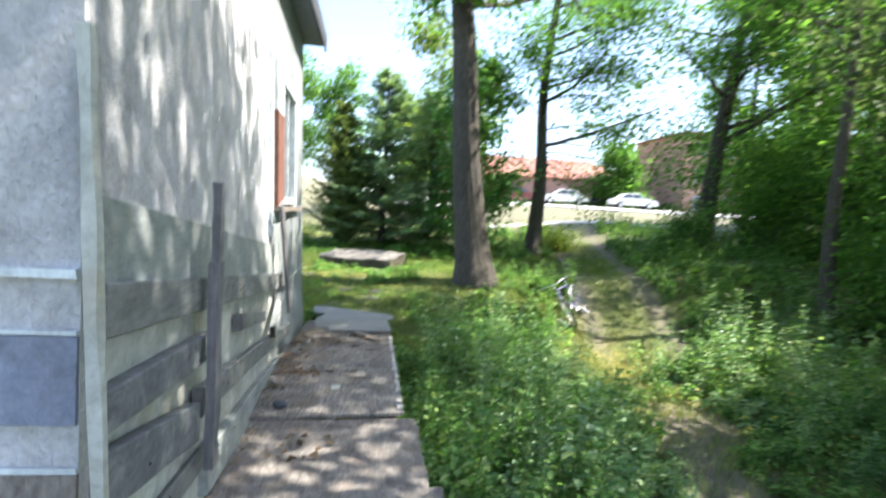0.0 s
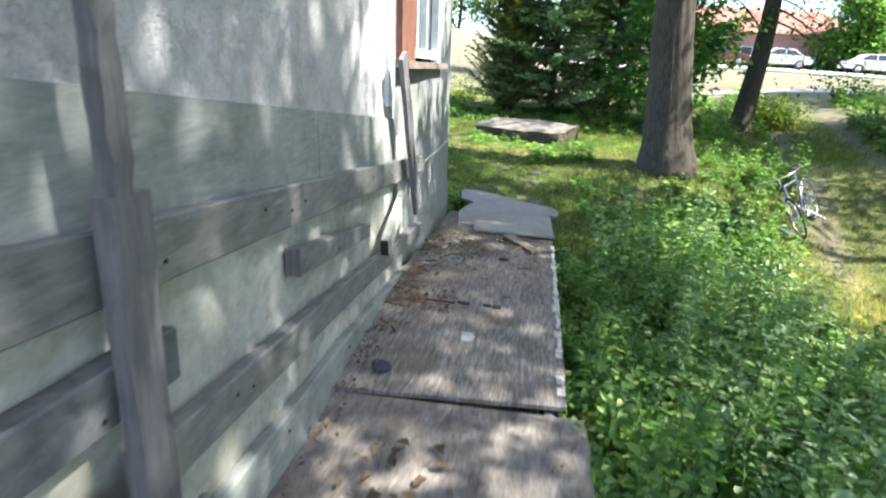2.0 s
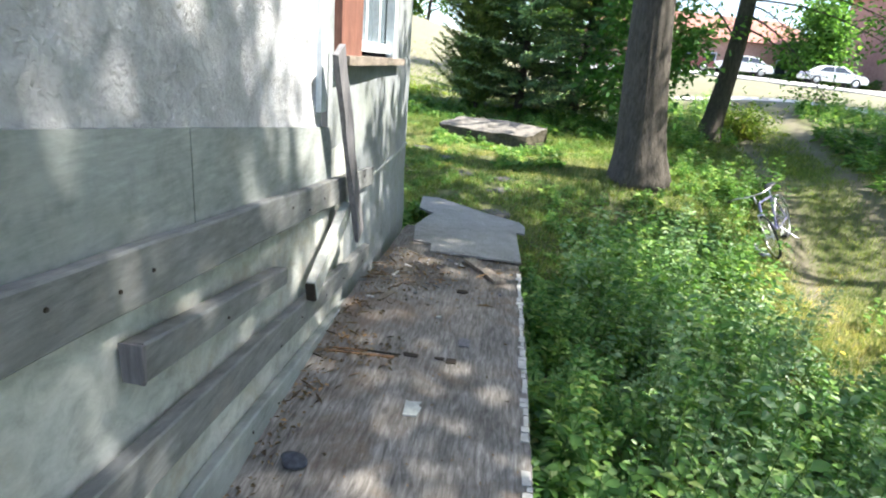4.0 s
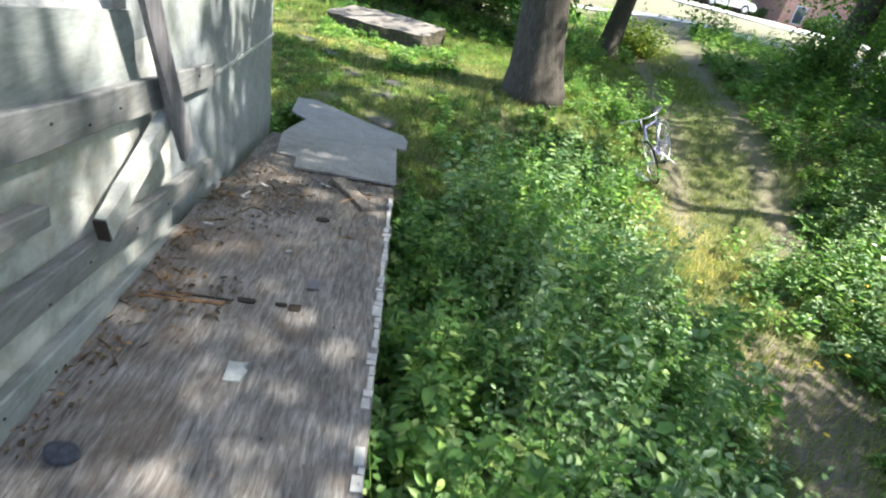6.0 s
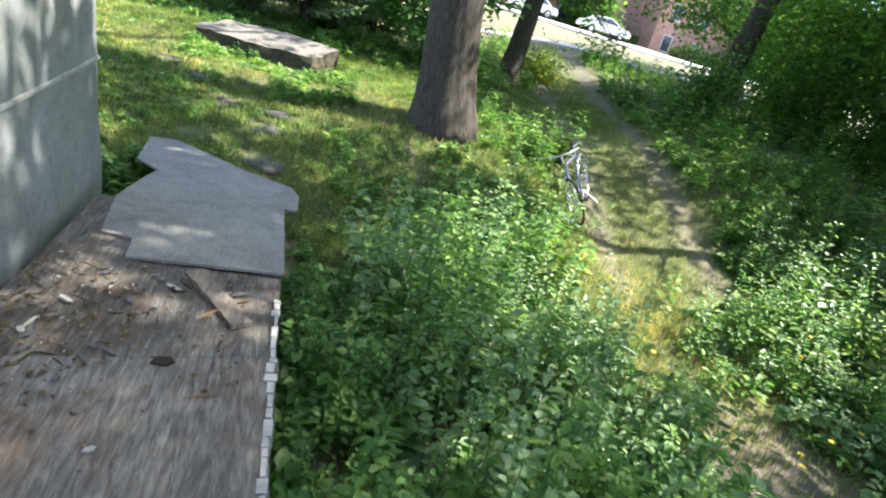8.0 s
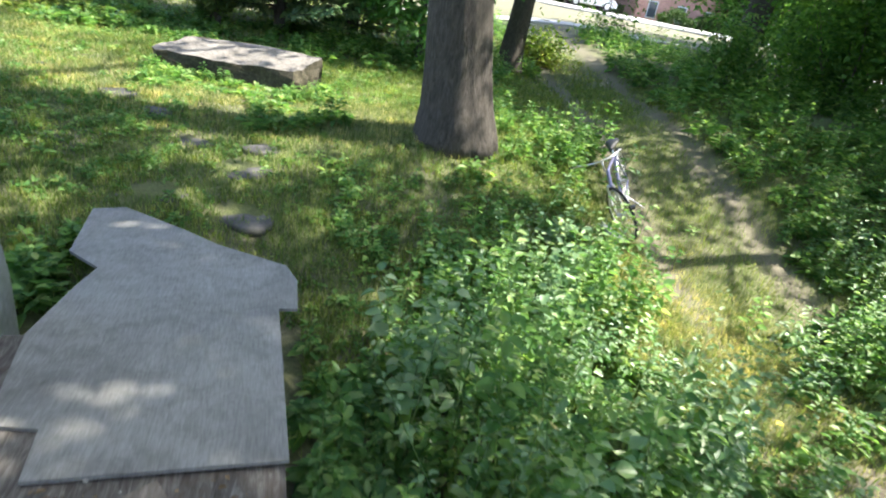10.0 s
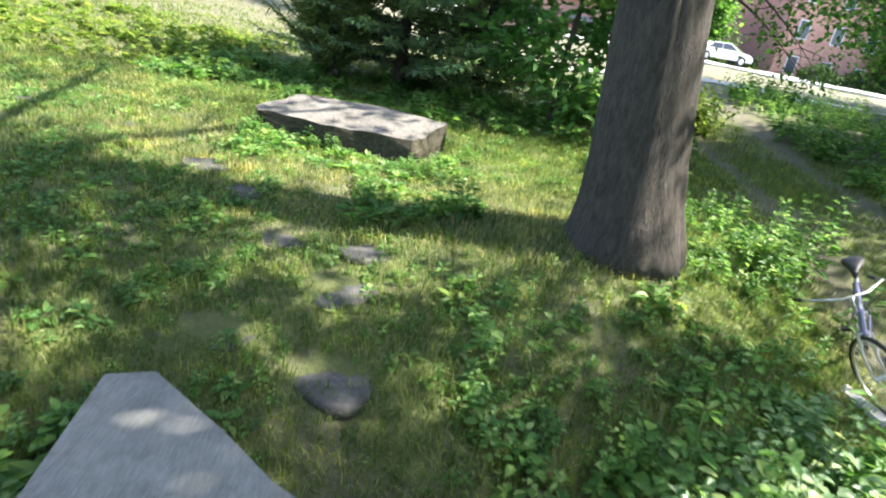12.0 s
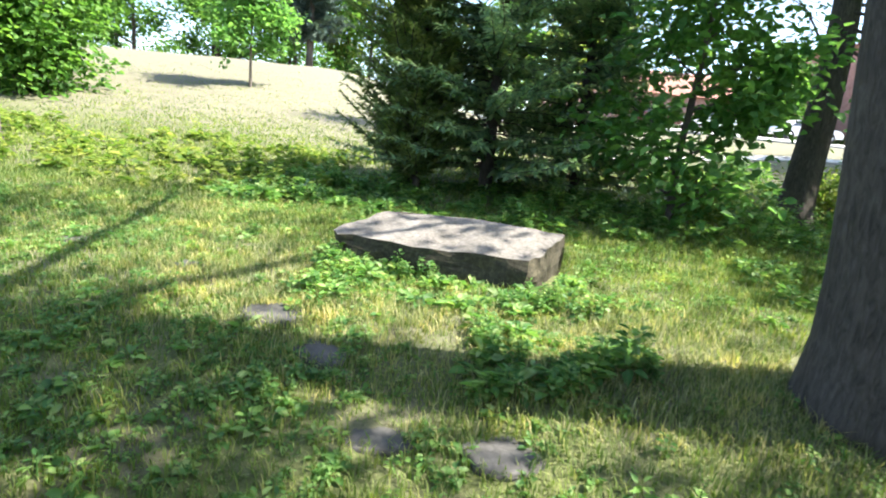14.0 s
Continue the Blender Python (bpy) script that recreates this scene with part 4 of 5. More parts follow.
hanging_twig(B_TREE, (6.5, 17.5, 3.6), (7.9, 15.6, 2.0), 902, n=7, per=8)
hanging_twig(B_TREE, (6.5, 17.5, 2.9), (4.9, 16.2, 3.7), 903, n=7, per=8)
hanging_twig(B_TREE, (6.5, 17.5, 3.9), (9.6, 15.9, 2.9), 904, n=8, per=12)
hanging_twig(B_TREE, (6.5, 17.5, 4.2), (10.4, 16.6, 3.3), 905, n=8, per=14)
hanging_twig(B_TREE, (6.5, 17.5, 3.8), (7.3, 15.9, 2.9), 906, n=7, per=9)
# leaf clusters added above the view to shade the loose sheet and deck
hanging_twig(SHADE, (10.4, 9.4, 8.6), (6.7, 7.2, 8.9), 907, n=10, per=60, size=.15, start=.78)
hanging_twig(SHADE, (10.4, 9.4, 9.4), (6.9, 8.2, 9.6), 908, n=10, per=60, size=.15, start=.78)
hanging_twig(SHADE, (10.4, 9.4, 8.2), (7.1, 6.1, 9.0), 909, n=10, per=60, size=.15, start=.78)
hanging_twig(SHADE, (10.4, 9.4, 7.6), (6.3, 6.6, 7.6), 910, n=10, per=50, size=.15, start=.78)
for i_, (p0, p1) in enumerate((((6.5, 17.5, 5.0), (4.4, 15.6, 5.6)), ((6.5, 17.5, 5.6), (8.2, 15.6, 5.4)), ((6.5, 17.5, 6.4), (5.2, 15.2, 7.2)), ((6.5, 17.5, 6.2), (9.4, 16.4, 6.4)), ((6.5, 17.5, 4.6), (8.8, 15.4, 4.4)))):
    hanging_twig(B_TREE, p0, p1, 920 + i_, n=8, per=22, size=.13)
# more clusters added overhead, to keep sun off the rendered wall
hanging_twig(SHADE, (10.4, 9.4, 8.0), (5.2, 7.0, 8.2), 911, n=12, per=60, size=.15, start=.78)
hanging_twig(SHADE, (10.4, 9.4, 7.0), (4.4, 6.5, 7.2), 912, n=12, per=50, size=.15, start=.78)
for i_, tip in enumerate(((5.4, 5.6, 8.4), (5.1, 6.4, 8.0), (4.6, 6.0, 7.3), (5.5, 7.4, 8.6), (4.1, 6.9, 6.6))):
    hanging_twig(SHADE, (10.4, 9.4, tip[2] - .3), tip, 930 + i_, n=12, per=42, size=.15, start=.78)

# low oak boughs added above the view to shade grass between walkway and slab
for i_, tip in enumerate(((2.2, 8.9, 6.4), (3.4, 8.7, 6.9), (4.6, 8.8, 7.2), (5.4, 9.3, 7.0), (2.8, 9.6, 6.6), (4.0, 9.7, 6.5), (5.0, 10.1, 7.4), (1.4, 9.4, 6.3), (3.6, 9.2, 7.8), (6.0, 9.9, 7.6))):
    hanging_twig(OAK, (2.75, 10.9, tip[2] - .5), tip, 950 + i_, n=8, per=14, size=.15, start=.55)

# clusters added to shade the ground right of the walkway end
for i_, tip in enumerate(((7.4, 8.6, 6.7), (6.6, 9.2, 6.9), (8.0, 9.0, 7.2))):
    hanging_twig(SHADE, (10.4, 9.4, tip[2] - .3), tip, 970 + i_, n=9, per=26, size=.15, start=.6)


# ---- weeds and grass ----
def in_track(x, y):
    return ((np.abs(x - path_x(y)) < 1.15) & (y > 8.3)) | (foot_d(x, y) < .5)


SPOTS = [(-.50, 11.70, .27), (-.04, 11.22, .21), (.93, 9.95, .28), (.25, 9.40, .30), (.91, 9.20, .32), (.40, 10.52, .2), (1.05, 10.46, .22), (-1.45, 12.50, .14), (-2.70, 12.90, .16)]


def keep_out(x, y):
    """Where the walkway, the slab and the stones leave no room."""
    bad = (x < 1.29) & (y < 7.3)
    bad |= (x < 1.37) & (y >= 6.8) & (y < 8.0)
    bad |= (x < 1.31) & (y > 5.1) & (y < 7.1)
    bad |= (x < -.05) & (y < CORNER + .1)
    edge = 1.345 - (y - 7.7) * 1.02
    bad |= (x > .0) & (x < np.minimum(1.36, edge)) & (y >= 7.0) & (y < 8.95)
    u, v = x - .72, y - 13.36
    bad |= (np.abs(u * .967 - v * .254) < 1.05) & (np.abs(u * .254 + v * .967) < .42)
    for sx, sy, r in SPOTS:
        bad |= np.hypot(x - sx, (y - sy) / .72) < r * .62
    bad |= np.hypot(x - 3.36, y - 11.32) < .42
    return bad


def weeds(name, label, n, region, height, size, material, seed, nodes=9, density=None):
    """Upright leafy plants: a stem each, with leaves in whorls up to the top."""
    rs = np.random.default_rng(seed)
    x = rs.uniform(region[0], region[1], n)
    y = rs.uniform(region[2], region[3], n)
    ok = ~keep_out(x, y) & ~in_track(x, y)
    if density is not None:
        ok &= rs.random(n) < density(x, y)
    x, y = x[ok], y[ok]
    n = len(x)
    h = rs.uniform(*height, n) * np.clip(.75 + 2.3 * np.array([noise.noise(Vector((a * 1.5, b * 1.5, seed))) for a, b in zip(x, y)]), .25, 1.5)
    h = h * np.clip(foot_d(x, y) / 1.7, .25, 1) * (1 - .55 * np.exp(-((x - 4.7) / .7) ** 2 - ((y - 9.3) / .9) ** 2))
    h = h * (1 - .45 * sstep(2.1, 1.5, x) * sstep(4.8, 5.4, y))
    plant = np.clip(rs.lognormal(0, .38, n), .5, 2.1)
    slim = rs.uniform(.65, 1.15, n)
    z = ground_z(x, y)
    lean = rs.normal(0, .16, (n, 2))
    base = np.stack([x, y, z], 1)
    top = base + np.stack([lean[:, 0] * h, lean[:, 1] * h, h], 1)
    # stems: thin three-sided prisms
    st = np.empty((n, 6, 3))
    for q in range(3):
        a = 2.094 * q
        o = np.array([math.cos(a), math.sin(a), 0]) * .005
        st[:, q] = base + o
        st[:, q + 3] = top + o * .4
    stem = soup(name, st, [(0, 1, 4, 3), (1, 2, 5, 4), (2, 0, 3, 5)], material)
    f = np.tile(np.linspace(.22, 1.0, nodes), (n, 1)) + rs.normal(0, .03, (n, nodes))
    isl = []
    ang = rs.uniform(0, 6.28, (n, nodes))
    for arm in range(3):
        a = ang + arm * 2.094 + rs.normal(0, .3, (n, nodes))
        pos = base[:, None, :] + (top - base)[:, None, :] * f[:, :, None]
        elev = rs.normal(.15, .25, (n, nodes)) + .5 * (f - .5)
        d = np.stack([np.cos(a), np.sin(a), elev], -1)
        L = size * plant[:, None] * (1.25 - .6 * f) * rs.uniform(.7, 1.3, (n, nodes))
        pos = pos + d * (L * .35)[:, :, None]
        m = n * nodes
        up = rs.normal(0, .25, (m, 3)) + np.array([0, 0, 1.0])
        Lf = L.reshape(m)
        isl.append(leaves(pos.reshape(m, 3), d.reshape(m, 3), up, Lf, Lf * rs.uniform(.5, .78, m) * np.repeat(slim, nodes), .18, .22))
    fo = soup("leaves", np.concatenate(isl), LEAF_FACES, material, stem)
    tagged(stem, label, "weeds", kind="stuff")
    return stem


def patchy(x, y):
    return np.clip(np.array([.75 + .9 * noise.noise(Vector((a * .6, b * .6, 2.2))) for a, b in zip(x, y)]), 0, 1)


def not_dry(x, y):
    return patchy(x, y) * (1 - np.clip(1.4 * np.exp(-(((x - 5.0) / .8) ** 2 + ((y - 8.2) / 1.7) ** 2)), 0, 1)) * (1 - np.clip(1.3 * np.exp(-(((x - 5.4) / .9) ** 2 + ((y - 6.0) / .8) ** 2)), 0, 1)) * (1 - np.clip(1.5 * np.exp(-(((x - 5.2) / .75) ** 2 + ((y - 9.7) / 1.0) ** 2)), 0, 1))


def thicket(x, y):
    return not_dry(x, y) * sstep(.5, -.4, y - 7.5 - .55 * (x - 1.4))


# where sun falls on the thicket; paler leaves are set here for that light
def sunny(x, y):
    return np.exp(-(((x - 3.6) / .9) ** 2 + ((y - 7.3) / 1.1) ** 2)) * thicket(x, y)


weeds("weed_thicket", "thick patch of leafy green weeds beside the walkway", 2000, (1.3, 4.7, .2, 9.4), (.4, .95), .07, M_WEED, 101, nodes=12, density=thicket)
weeds("weed_thicket", "pale flowering weeds among the green thicket", 750, (1.9, 4.6, 3.0, 9.6), (.6, 1.0), .068, M_WEED2, 102, nodes=11, density=thicket)
weeds("weed_thicket", "weeds in the sunny gap, sunlight put into their pale leaf colour", 420, (2.3, 4.8, 5.6, 8.9), (.45, .95), .08, M_WEED2, 115, density=sunny)
weeds("weed_clump", "tall broad-leaved plants close to the walkway", 36, (1.45, 2.4, 2.4, 5.0), (.35, .7), .08, M_WEED, 116, nodes=9)
weeds("weed_thicket", "tangle of low weeds on the far side of the track", 3000, (4.6, 11.0, 1.5, 12.0), (.25, .75), .075, M_WEED, 103, density=not_dry)
weeds("weed_thicket", "pale leafy weeds on the far side of the track", 700, (6.0, 10.5, 3.5, 10.0), (.5, .95), .07, M_WEED2, 113, density=not_dry)
weeds("weed_thicket", "leafy weeds growing up against the walkway edge", 300, (1.29, 2.0, .5, 7.0), (.3, .7), .07, M_WEED, 114, nodes=12)
weeds("weed_thicket", "low leafy weeds under the tall tree", 210, (3.7, 5.2, 8.9, 14.5), (.12, .36), .06, M_WEED, 104, density=not_dry)
weeds("weed_thicket", "weeds along the track towards the road", 1300, (6.5, 14, 11, 24), (.25, .6), .10, M_WEED, 105, density=patchy)
weeds("weed_thicket", "weeds at the foot of the conifers", 900, (-2.5, 6.0, 15.2, 18.2), (.15, .45), .08, M_WEED, 106, density=patchy)
weeds("weed_thicket", "bright weeds at the edge of the dry lawn", 520, (-9.5, -1.2, 15.5, 20.5), (.15, .55), .10, M_SUNLEAF, 107, density=patchy)
weeds("weed_clump", "leafy weeds at the corner of the shack", 40, (-.35, .3, 7.75, 8.7), (.12, .28), .075, M_WEED, 108)
weeds("weed_clump", "leafy weeds against the front of the slab", 260, (-.4, 1.9, 12.1, 13.3), (.10, .27), .055, M_WEED, 109, nodes=8)
weeds("weed_clump", "leafy green weeds in the lawn near the slab", 130, (.9, 2.0, 10.9, 11.8), (.10, .26), .055, M_WEED, 119, nodes=8, density=patchy)
weeds("weed_sprigs", "low broad-leaved weeds scattered in the grass", 4600, (-5, 4.5, 7.6, 15.5), (.04, .11), .036, M_WEED, 110, nodes=4, density=lambda x, y: patchy(x, y) * (1 - .85 * np.exp(-((y - 12.0 + .2 * x) / .85) ** 2)))


weeds("weed_sprigs", "leafy low weeds in the shade between the stones", 2300, (-5.0, .3, 9.6, 15.2), (.05, .13), .038, M_WEED, 118, nodes=5, density=patchy)
weeds("weed_thicket", "low weeds between the walkway end and the tall tree", 230, (1.7, 3.5, 7.8, 10.2), (.12, .34), .056, M_WEED, 117, nodes=7, density=patchy)


def grass(name, label, n, region, length, seed, dens=None, width=(.004, .009), material=None):
    rs = np.random.default_rng(seed)
    x = rs.uniform(region[0], region[1], n)
    # closer together where the walk passes nearest
    y = region[2] + (region[3] - region[2]) * rs.random(n) ** 1.35
    ok = ~keep_out(x, y)
    ok &= rs.random(n) > track_mask(x, y) * .88
    if dens is not None:
        ok &= rs.random(n) < dens(x, y)
    x, y = x[ok], y[ok]
    n = len(x)
    p = np.stack([x, y, ground_z(x, y) - .01], 1)
    a = rs.uniform(0, 6.28, n)
    d = np.stack([np.cos(a), np.sin(a), 0 * a], 1)
    L = rs.uniform(*length, n) * (.7 + .6 * rs.random(n))
    ob = soup(name, blades(p, d, L, rs.uniform(*width, n), rs.uniform(.2, .9, n)), BLADE_FACES, material or M_GRASS)
    return tagged(ob, label, "grass", kind="stuff")


def off_bare(x, y):
    """Thin where the soil lies bare beside the footpath."""
    return 1 - .96 * np.clip(np.exp(-(((x - 5.4) / .8) ** 2 + ((y - 6.0) / .9) ** 2)) * 1.3 + np.exp(-(foot_d(x, y) / .5) ** 2), 0, 1)


def fade(x, y):
    return sstep(-10.5, -6, x) * sstep(27, 21, y)


def hill(x, y):
    return sstep(17, 21, y + .2 * x) * sstep(40, 24, y)


grass("grass", "uncut green grass with dry blades", 230000, (-6.5, 5.2, 7.4, 16), (.04, .11), 201, width=(.004, .010))
grass("grass", "longer grass towards the lawn and track", 90000, (-10.5, 9, 14, 27), (.06, .13), 202, fade, width=(.008, .018))
grass("grass", "grass and straw along the dirt track", 110000, (3.6, 10.5, 4.5, 16), (.05, .12), 203, off_bare)
grass("grass", "thin grass under the weeds", 25000, (1.3, 6, -1, 9), (.08, .2), 204)
grass("grass", "short sunburnt lawn grass on the hill", 60000, (-20, 7, 17, 40), (.03, .06), 205, hill, width=(.012, .03))


# dry grass whose pale blades also hold the sunlight falling on these patches
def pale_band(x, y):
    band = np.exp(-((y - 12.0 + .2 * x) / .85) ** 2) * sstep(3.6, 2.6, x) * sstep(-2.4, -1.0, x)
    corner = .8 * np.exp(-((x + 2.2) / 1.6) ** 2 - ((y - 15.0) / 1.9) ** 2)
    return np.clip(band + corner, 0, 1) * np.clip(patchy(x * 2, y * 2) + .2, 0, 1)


def pale_spot(x, y):
    return np.exp(-(((x - 5.25) / .8) ** 2 + ((y - 8.5) / 1.4) ** 2))


grass("dry_grass", "dry grass in front of the slab, paled to carry sunlight", 150000, (-5.0, 3.6, 10.4, 18.0), (.04, .12), 206, pale_band, material=M_PALEGRASS)
grass("dry_grass", "pale dry grass beside the parked bicycle", 60000, (3.8, 6.4, 6.2, 12), (.05, .13), 207, pale_spot, material=M_PALEGRASS)


# ---- stones, bicycle and litter ----
def flat_stone(x, y, r, seed):
    bm = bmesh.new()
    rs = random.Random(seed)
    n = 30
    ph = rs.uniform(0, 6)
    rings = []
    for lift, k in ((-.06, 1.04), (-.004, 1.0), (.006, .88), (.008, .45)):
        ring = []
        for i in range(n):
            a = 2 * math.pi * i / n
            rr = r * k * (math.cos(a) ** 4 + math.sin(a) ** 4) ** -.2 * .92 * (1 + .22 * noise.noise(Vector((math.cos(a) * 1.2 + seed, math.sin(a) * 1.3, ph))) + .12 * math.cos(2 * a + ph))
            ring.append(bm.verts.new((math.cos(a) * rr, math.sin(a) * rr * .72, lift + .01 * noise.noise(Vector((a, k * 3, seed))))))
        rings.append(ring)
    for r0, r1 in zip(rings, rings[1:]):
        for i in range(n):
            bm.faces.new((r0[i], r0[(i + 1) % n], r1[(i + 1) % n], r1[i]))
    bm.faces.new(rings[-1])
    bm.faces.new(rings[0][::-1])
    ob = part("stepping_stone", bm, M_STONE, smooth=True)
    ob.matrix_basis = pose(x, y, float(ground_z(x, y)) + (.012 if y > 9.6 else -.016), rs.uniform(-1, 1), rs.uniform(-1, 1), rs.uniform(-30, 30))
    return tagged(ob, "flat grey stone sunk in the grass", "stone", group="stepping stones in the grass")


for i, (sx, sy, r) in enumerate(SPOTS[:]):
    flat_stone(sx, sy, r, i + 3)

M_FRAME = plain("violet_blue_bike_paint", (.24, .23, .38), .35, .4)
M_CHROME = plain("dull_chrome", (.62, .62, .64), .28, .9)
M_TYRE = plain("black_rubber", (.025, .025, .027), .75)
M_SADDLE = plain("black_saddle", (.02, .02, .022), .5)


def rod(bm, a, b, r, segs=8):
    tube_bm(bm, [Vector(a), Vector(b)], [r, r], segs)


def bicycle(m):
    """A parked town bicycle; x runs forward, z up, wheels on z = 0."""
    bike = thing("bicycle", "old silver and violet bicycle parked in the weeds beside the track", "bicycle")
    R = .335
    for nm, x in (("rear_wheel", -.52), ("front_wheel", .54)):
        bm = bmesh.new()
        ring = [Vector((x + math.cos(a) * R * .965, 0, R + math.sin(a) * R * .965)) for a in np.linspace(0, 2 * math.pi, 41)]
        tube_bm(bm, ring, [.016] * 41, 8)
        wheel = part(nm, bm, M_TYRE, bike, "black tyre", True)
        bm = bmesh.new()
        ring = [Vector((x + math.cos(a) * R * .90, 0, R + math.sin(a) * R * .90)) for a in np.linspace(0, 2 * math.pi, 41)]
        tube_bm(bm, ring, [.011] * 41, 6)
        part("rim", bm, M_CHROME, wheel, "chrome rim", True)
        bm = bmesh.new()
        for k in range(28):
            a = 2 * math.pi * k / 28
            rod(bm, (x, .03 * (-1) ** k, R), (x + math.cos(a) * R * .9, 0, R + math.sin(a) * R * .9), .0022, 4)
        part("spokes", bm, M_CHROME, wheel)
        bm = bmesh.new()
        rod(bm, (x, -.05, R), (x, .05, R), .02)
        part("hub", bm, M_CHROME, wheel)
    bm = bmesh.new()
    bb, seat, head_t, head_b, ra = (-.08, 0, .28), (-.25, 0, .78), (.36, 0, .84), (.40, 0, .66), (-.52, 0, R)
    for a, b, r in ((bb, seat, .017), (seat, head_t, .016), (bb, head_b, .019), (head_t, head_b, .021)):
        rod(bm, a, b, r)
    for s in (-.06, .06):
        rod(bm, (bb[0], s * .5, bb[2]), (ra[0], s, ra[2]), .01)
        rod(bm, (seat[0], s * .3, seat[2]), (ra[0], s, ra[2]), .009)
    part("frame", bm, M_FRAME, bike, "violet-blue frame")
    bm = bmesh.new()
    for s in (-.05, .05):
        tube_bm(bm, [Vector((.40, s * .7, .67)), Vector((.45, s, .50)), Vector((.54, s, R))], [.014, .012, .009], 8)
    rod(bm, (.40, -.04, .67), (.40, .04, .67), .016)
    part("fork", bm, M_CHROME, bike, "silver fork")
    bm = bmesh.new()
    rod(bm, head_t, (.34, 0, .96), .013)
    tube_bm(bm, [Vector(p) for p in ((.20, -.29, .97), (.30, -.27, 1.0), (.37, -.10, .98), (.37, .10, .98), (.30, .27, 1.0), (.20, .29, .97))], [.011] * 6, 8)
    bars = part("handlebar", bm, M_CHROME, bike, "silver swept handlebar", True)
    for s in (-1, 1):
        bm = bmesh.new()
        rod(bm, (.20, s * .29, .97), (.10, s * .305, .945), .016)
        part("grip", bm, M_SADDLE, bars, "black grip")
    bm = bmesh.new()
    rod(bm, seat, (-.28, 0, .90), .012)
    part("seat_post", bm, M_CHROME, bike)
    bm = bmesh.new()
    rings = []
    for x, w, z in ((-.43, .02, .925), (-.41, .085, .935), (-.33, .085, .935), (-.24, .045, .925), (-.14, .025, .92), (-.12, .01, .905)):
        rings.append([bm.verts.new((x, math.cos(a) * w, z + math.sin(a) * .03)) for a in np.linspace(0, 2 * math.pi, 13)[:-1]])
    for r0, r1 in zip(rings, rings[1:]):
        for k in range(12):
            bm.faces.new((r0[k], r0[(k + 1) % 12], r1[(k + 1) % 12], r1[k]))
    bm.faces.new(rings[0][::-1]), bm.faces.new(rings[-1])
    part("saddle", bm, M_SADDLE, bike, "black padded saddle", True)
    bm = bmesh.new()
    ring = [Vector((bb[0] + math.cos(a) * .09, .06, bb[2] + math.sin(a) * .09)) for a in np.linspace(0, 2 * math.pi, 25)]
    tube_bm(bm, ring, [.006] * 25, 5)
    rod(bm, (bb[0], -.07, bb[2]), (bb[0], .07, bb[2]), .016)
    rod(bm, (bb[0], .075, bb[2]), (bb[0] + .15, .075, bb[2] - .08), .008)
    rod(bm, (bb[0], -.075, bb[2]), (bb[0] - .15, -.075, bb[2] + .08), .008)
    crank = part("crank", bm, M_CHROME, bike)
    for sx, sy in ((.15, .12), (-.15, -.12)):
        bm = bmesh.new()
        cz = bb[2] - .08 * (1 if sx > 0 else -1)
        box(bm, (bb[0] + sx - .045, sy - .04, cz - .012), (bb[0] + sx + .045, sy + .04, cz + .012))
        part("pedal", bm, M_SADDLE, crank)
    for nm, x in (("rear_mudguard", -.52),):
        bm = bmesh.new()
        arc = [Vector((x + math.cos(a) * (R + .03), 0, R + math.sin(a) * (R + .03))) for a in np.linspace(.35, 3.0, 16)]
        tube_bm(bm, arc, [.02] * 16, 6)
        part(nm, bm, M_CHROME, bike, "silver mudguard", True)
    bm = bmesh.new()
    rod(bm, (-.18, .04, .26), (-.22, .22, .03), .009)
    part("kickstand", bm, M_CHROME, bike)
    steer = Matrix.Translation((.42, 0, 0)) @ Matrix.Rotation(radians(32), 4, 'Z') @ Matrix.Translation((-.42, 0, 0))
    for o in bike.children:
        if o.name.split(".")[0] in ("front_wheel", "fork", "handlebar"):
            o.matrix_basis = steer
    bike.matrix_basis = m
    return bike


bx, by = 5.46, 10.28
fz, rz_ = float(ground_z(5.16, 9.83)), float(ground_z(5.76, 10.73))
bicycle(Matrix.Translation((bx, by, (fz + rz_) / 2 + .0)) @ Matrix.Rotation(math.atan2(-.83, -.56), 4, 'Z') @ Matrix.Rotation(math.asin((rz_ - fz) / 1.08), 4, 'Y') @ Matrix.Rotation(radians(28), 4, 'X'))
# a pale board end in the weeds by the bicycle
zb = float(ground_z(4.9, 9.75))
loose_stick("board_offcut", (4.86, 9.95, zb + .10), (4.94, 9.55, zb + .06), .12, .03, M_CHIP, "short pale board lying in the weeds", "board")


# litter on the walkway
def litter(name, label, n, region, size, material, seed, lift=.006, category="leaf litter", clump=None, long=1.0):
    rs = np.random.default_rng(seed)
    x = rs.uniform(region[0], region[1], n)
    y = rs.uniform(region[2], region[3], n)
    if clump:
        keep = rs.random(n) < clump(x, y)
        x, y = x[keep], y[keep]
    n = len(x)
    z = np.array([deck_z(b) for b in y]) + lift + rs.uniform(0, .006, n)
    a = rs.uniform(0, 6.28, n)
    d = np.stack([np.cos(a), np.sin(a), rs.normal(0, .12, n)], 1)
    up = rs.normal(0, .25, (n, 3)) + np.array([0, 0, 1.0])
    L = size * rs.uniform(.4, 1.5, n) * long
    ob = soup(name, leaves(np.stack([x, y, z], 1), d, up, L, L * rs.uniform(.3, .7, n) / long, .35, .1), LEAF_FACES, material)
    return tagged(ob, label, category, kind="stuff")


def near_wall(x, y):
    return np.clip(np.exp(-np.maximum(0, x - .12) / (.045 + .42 * sstep(4.6, 5.6, y))), 0, 1)


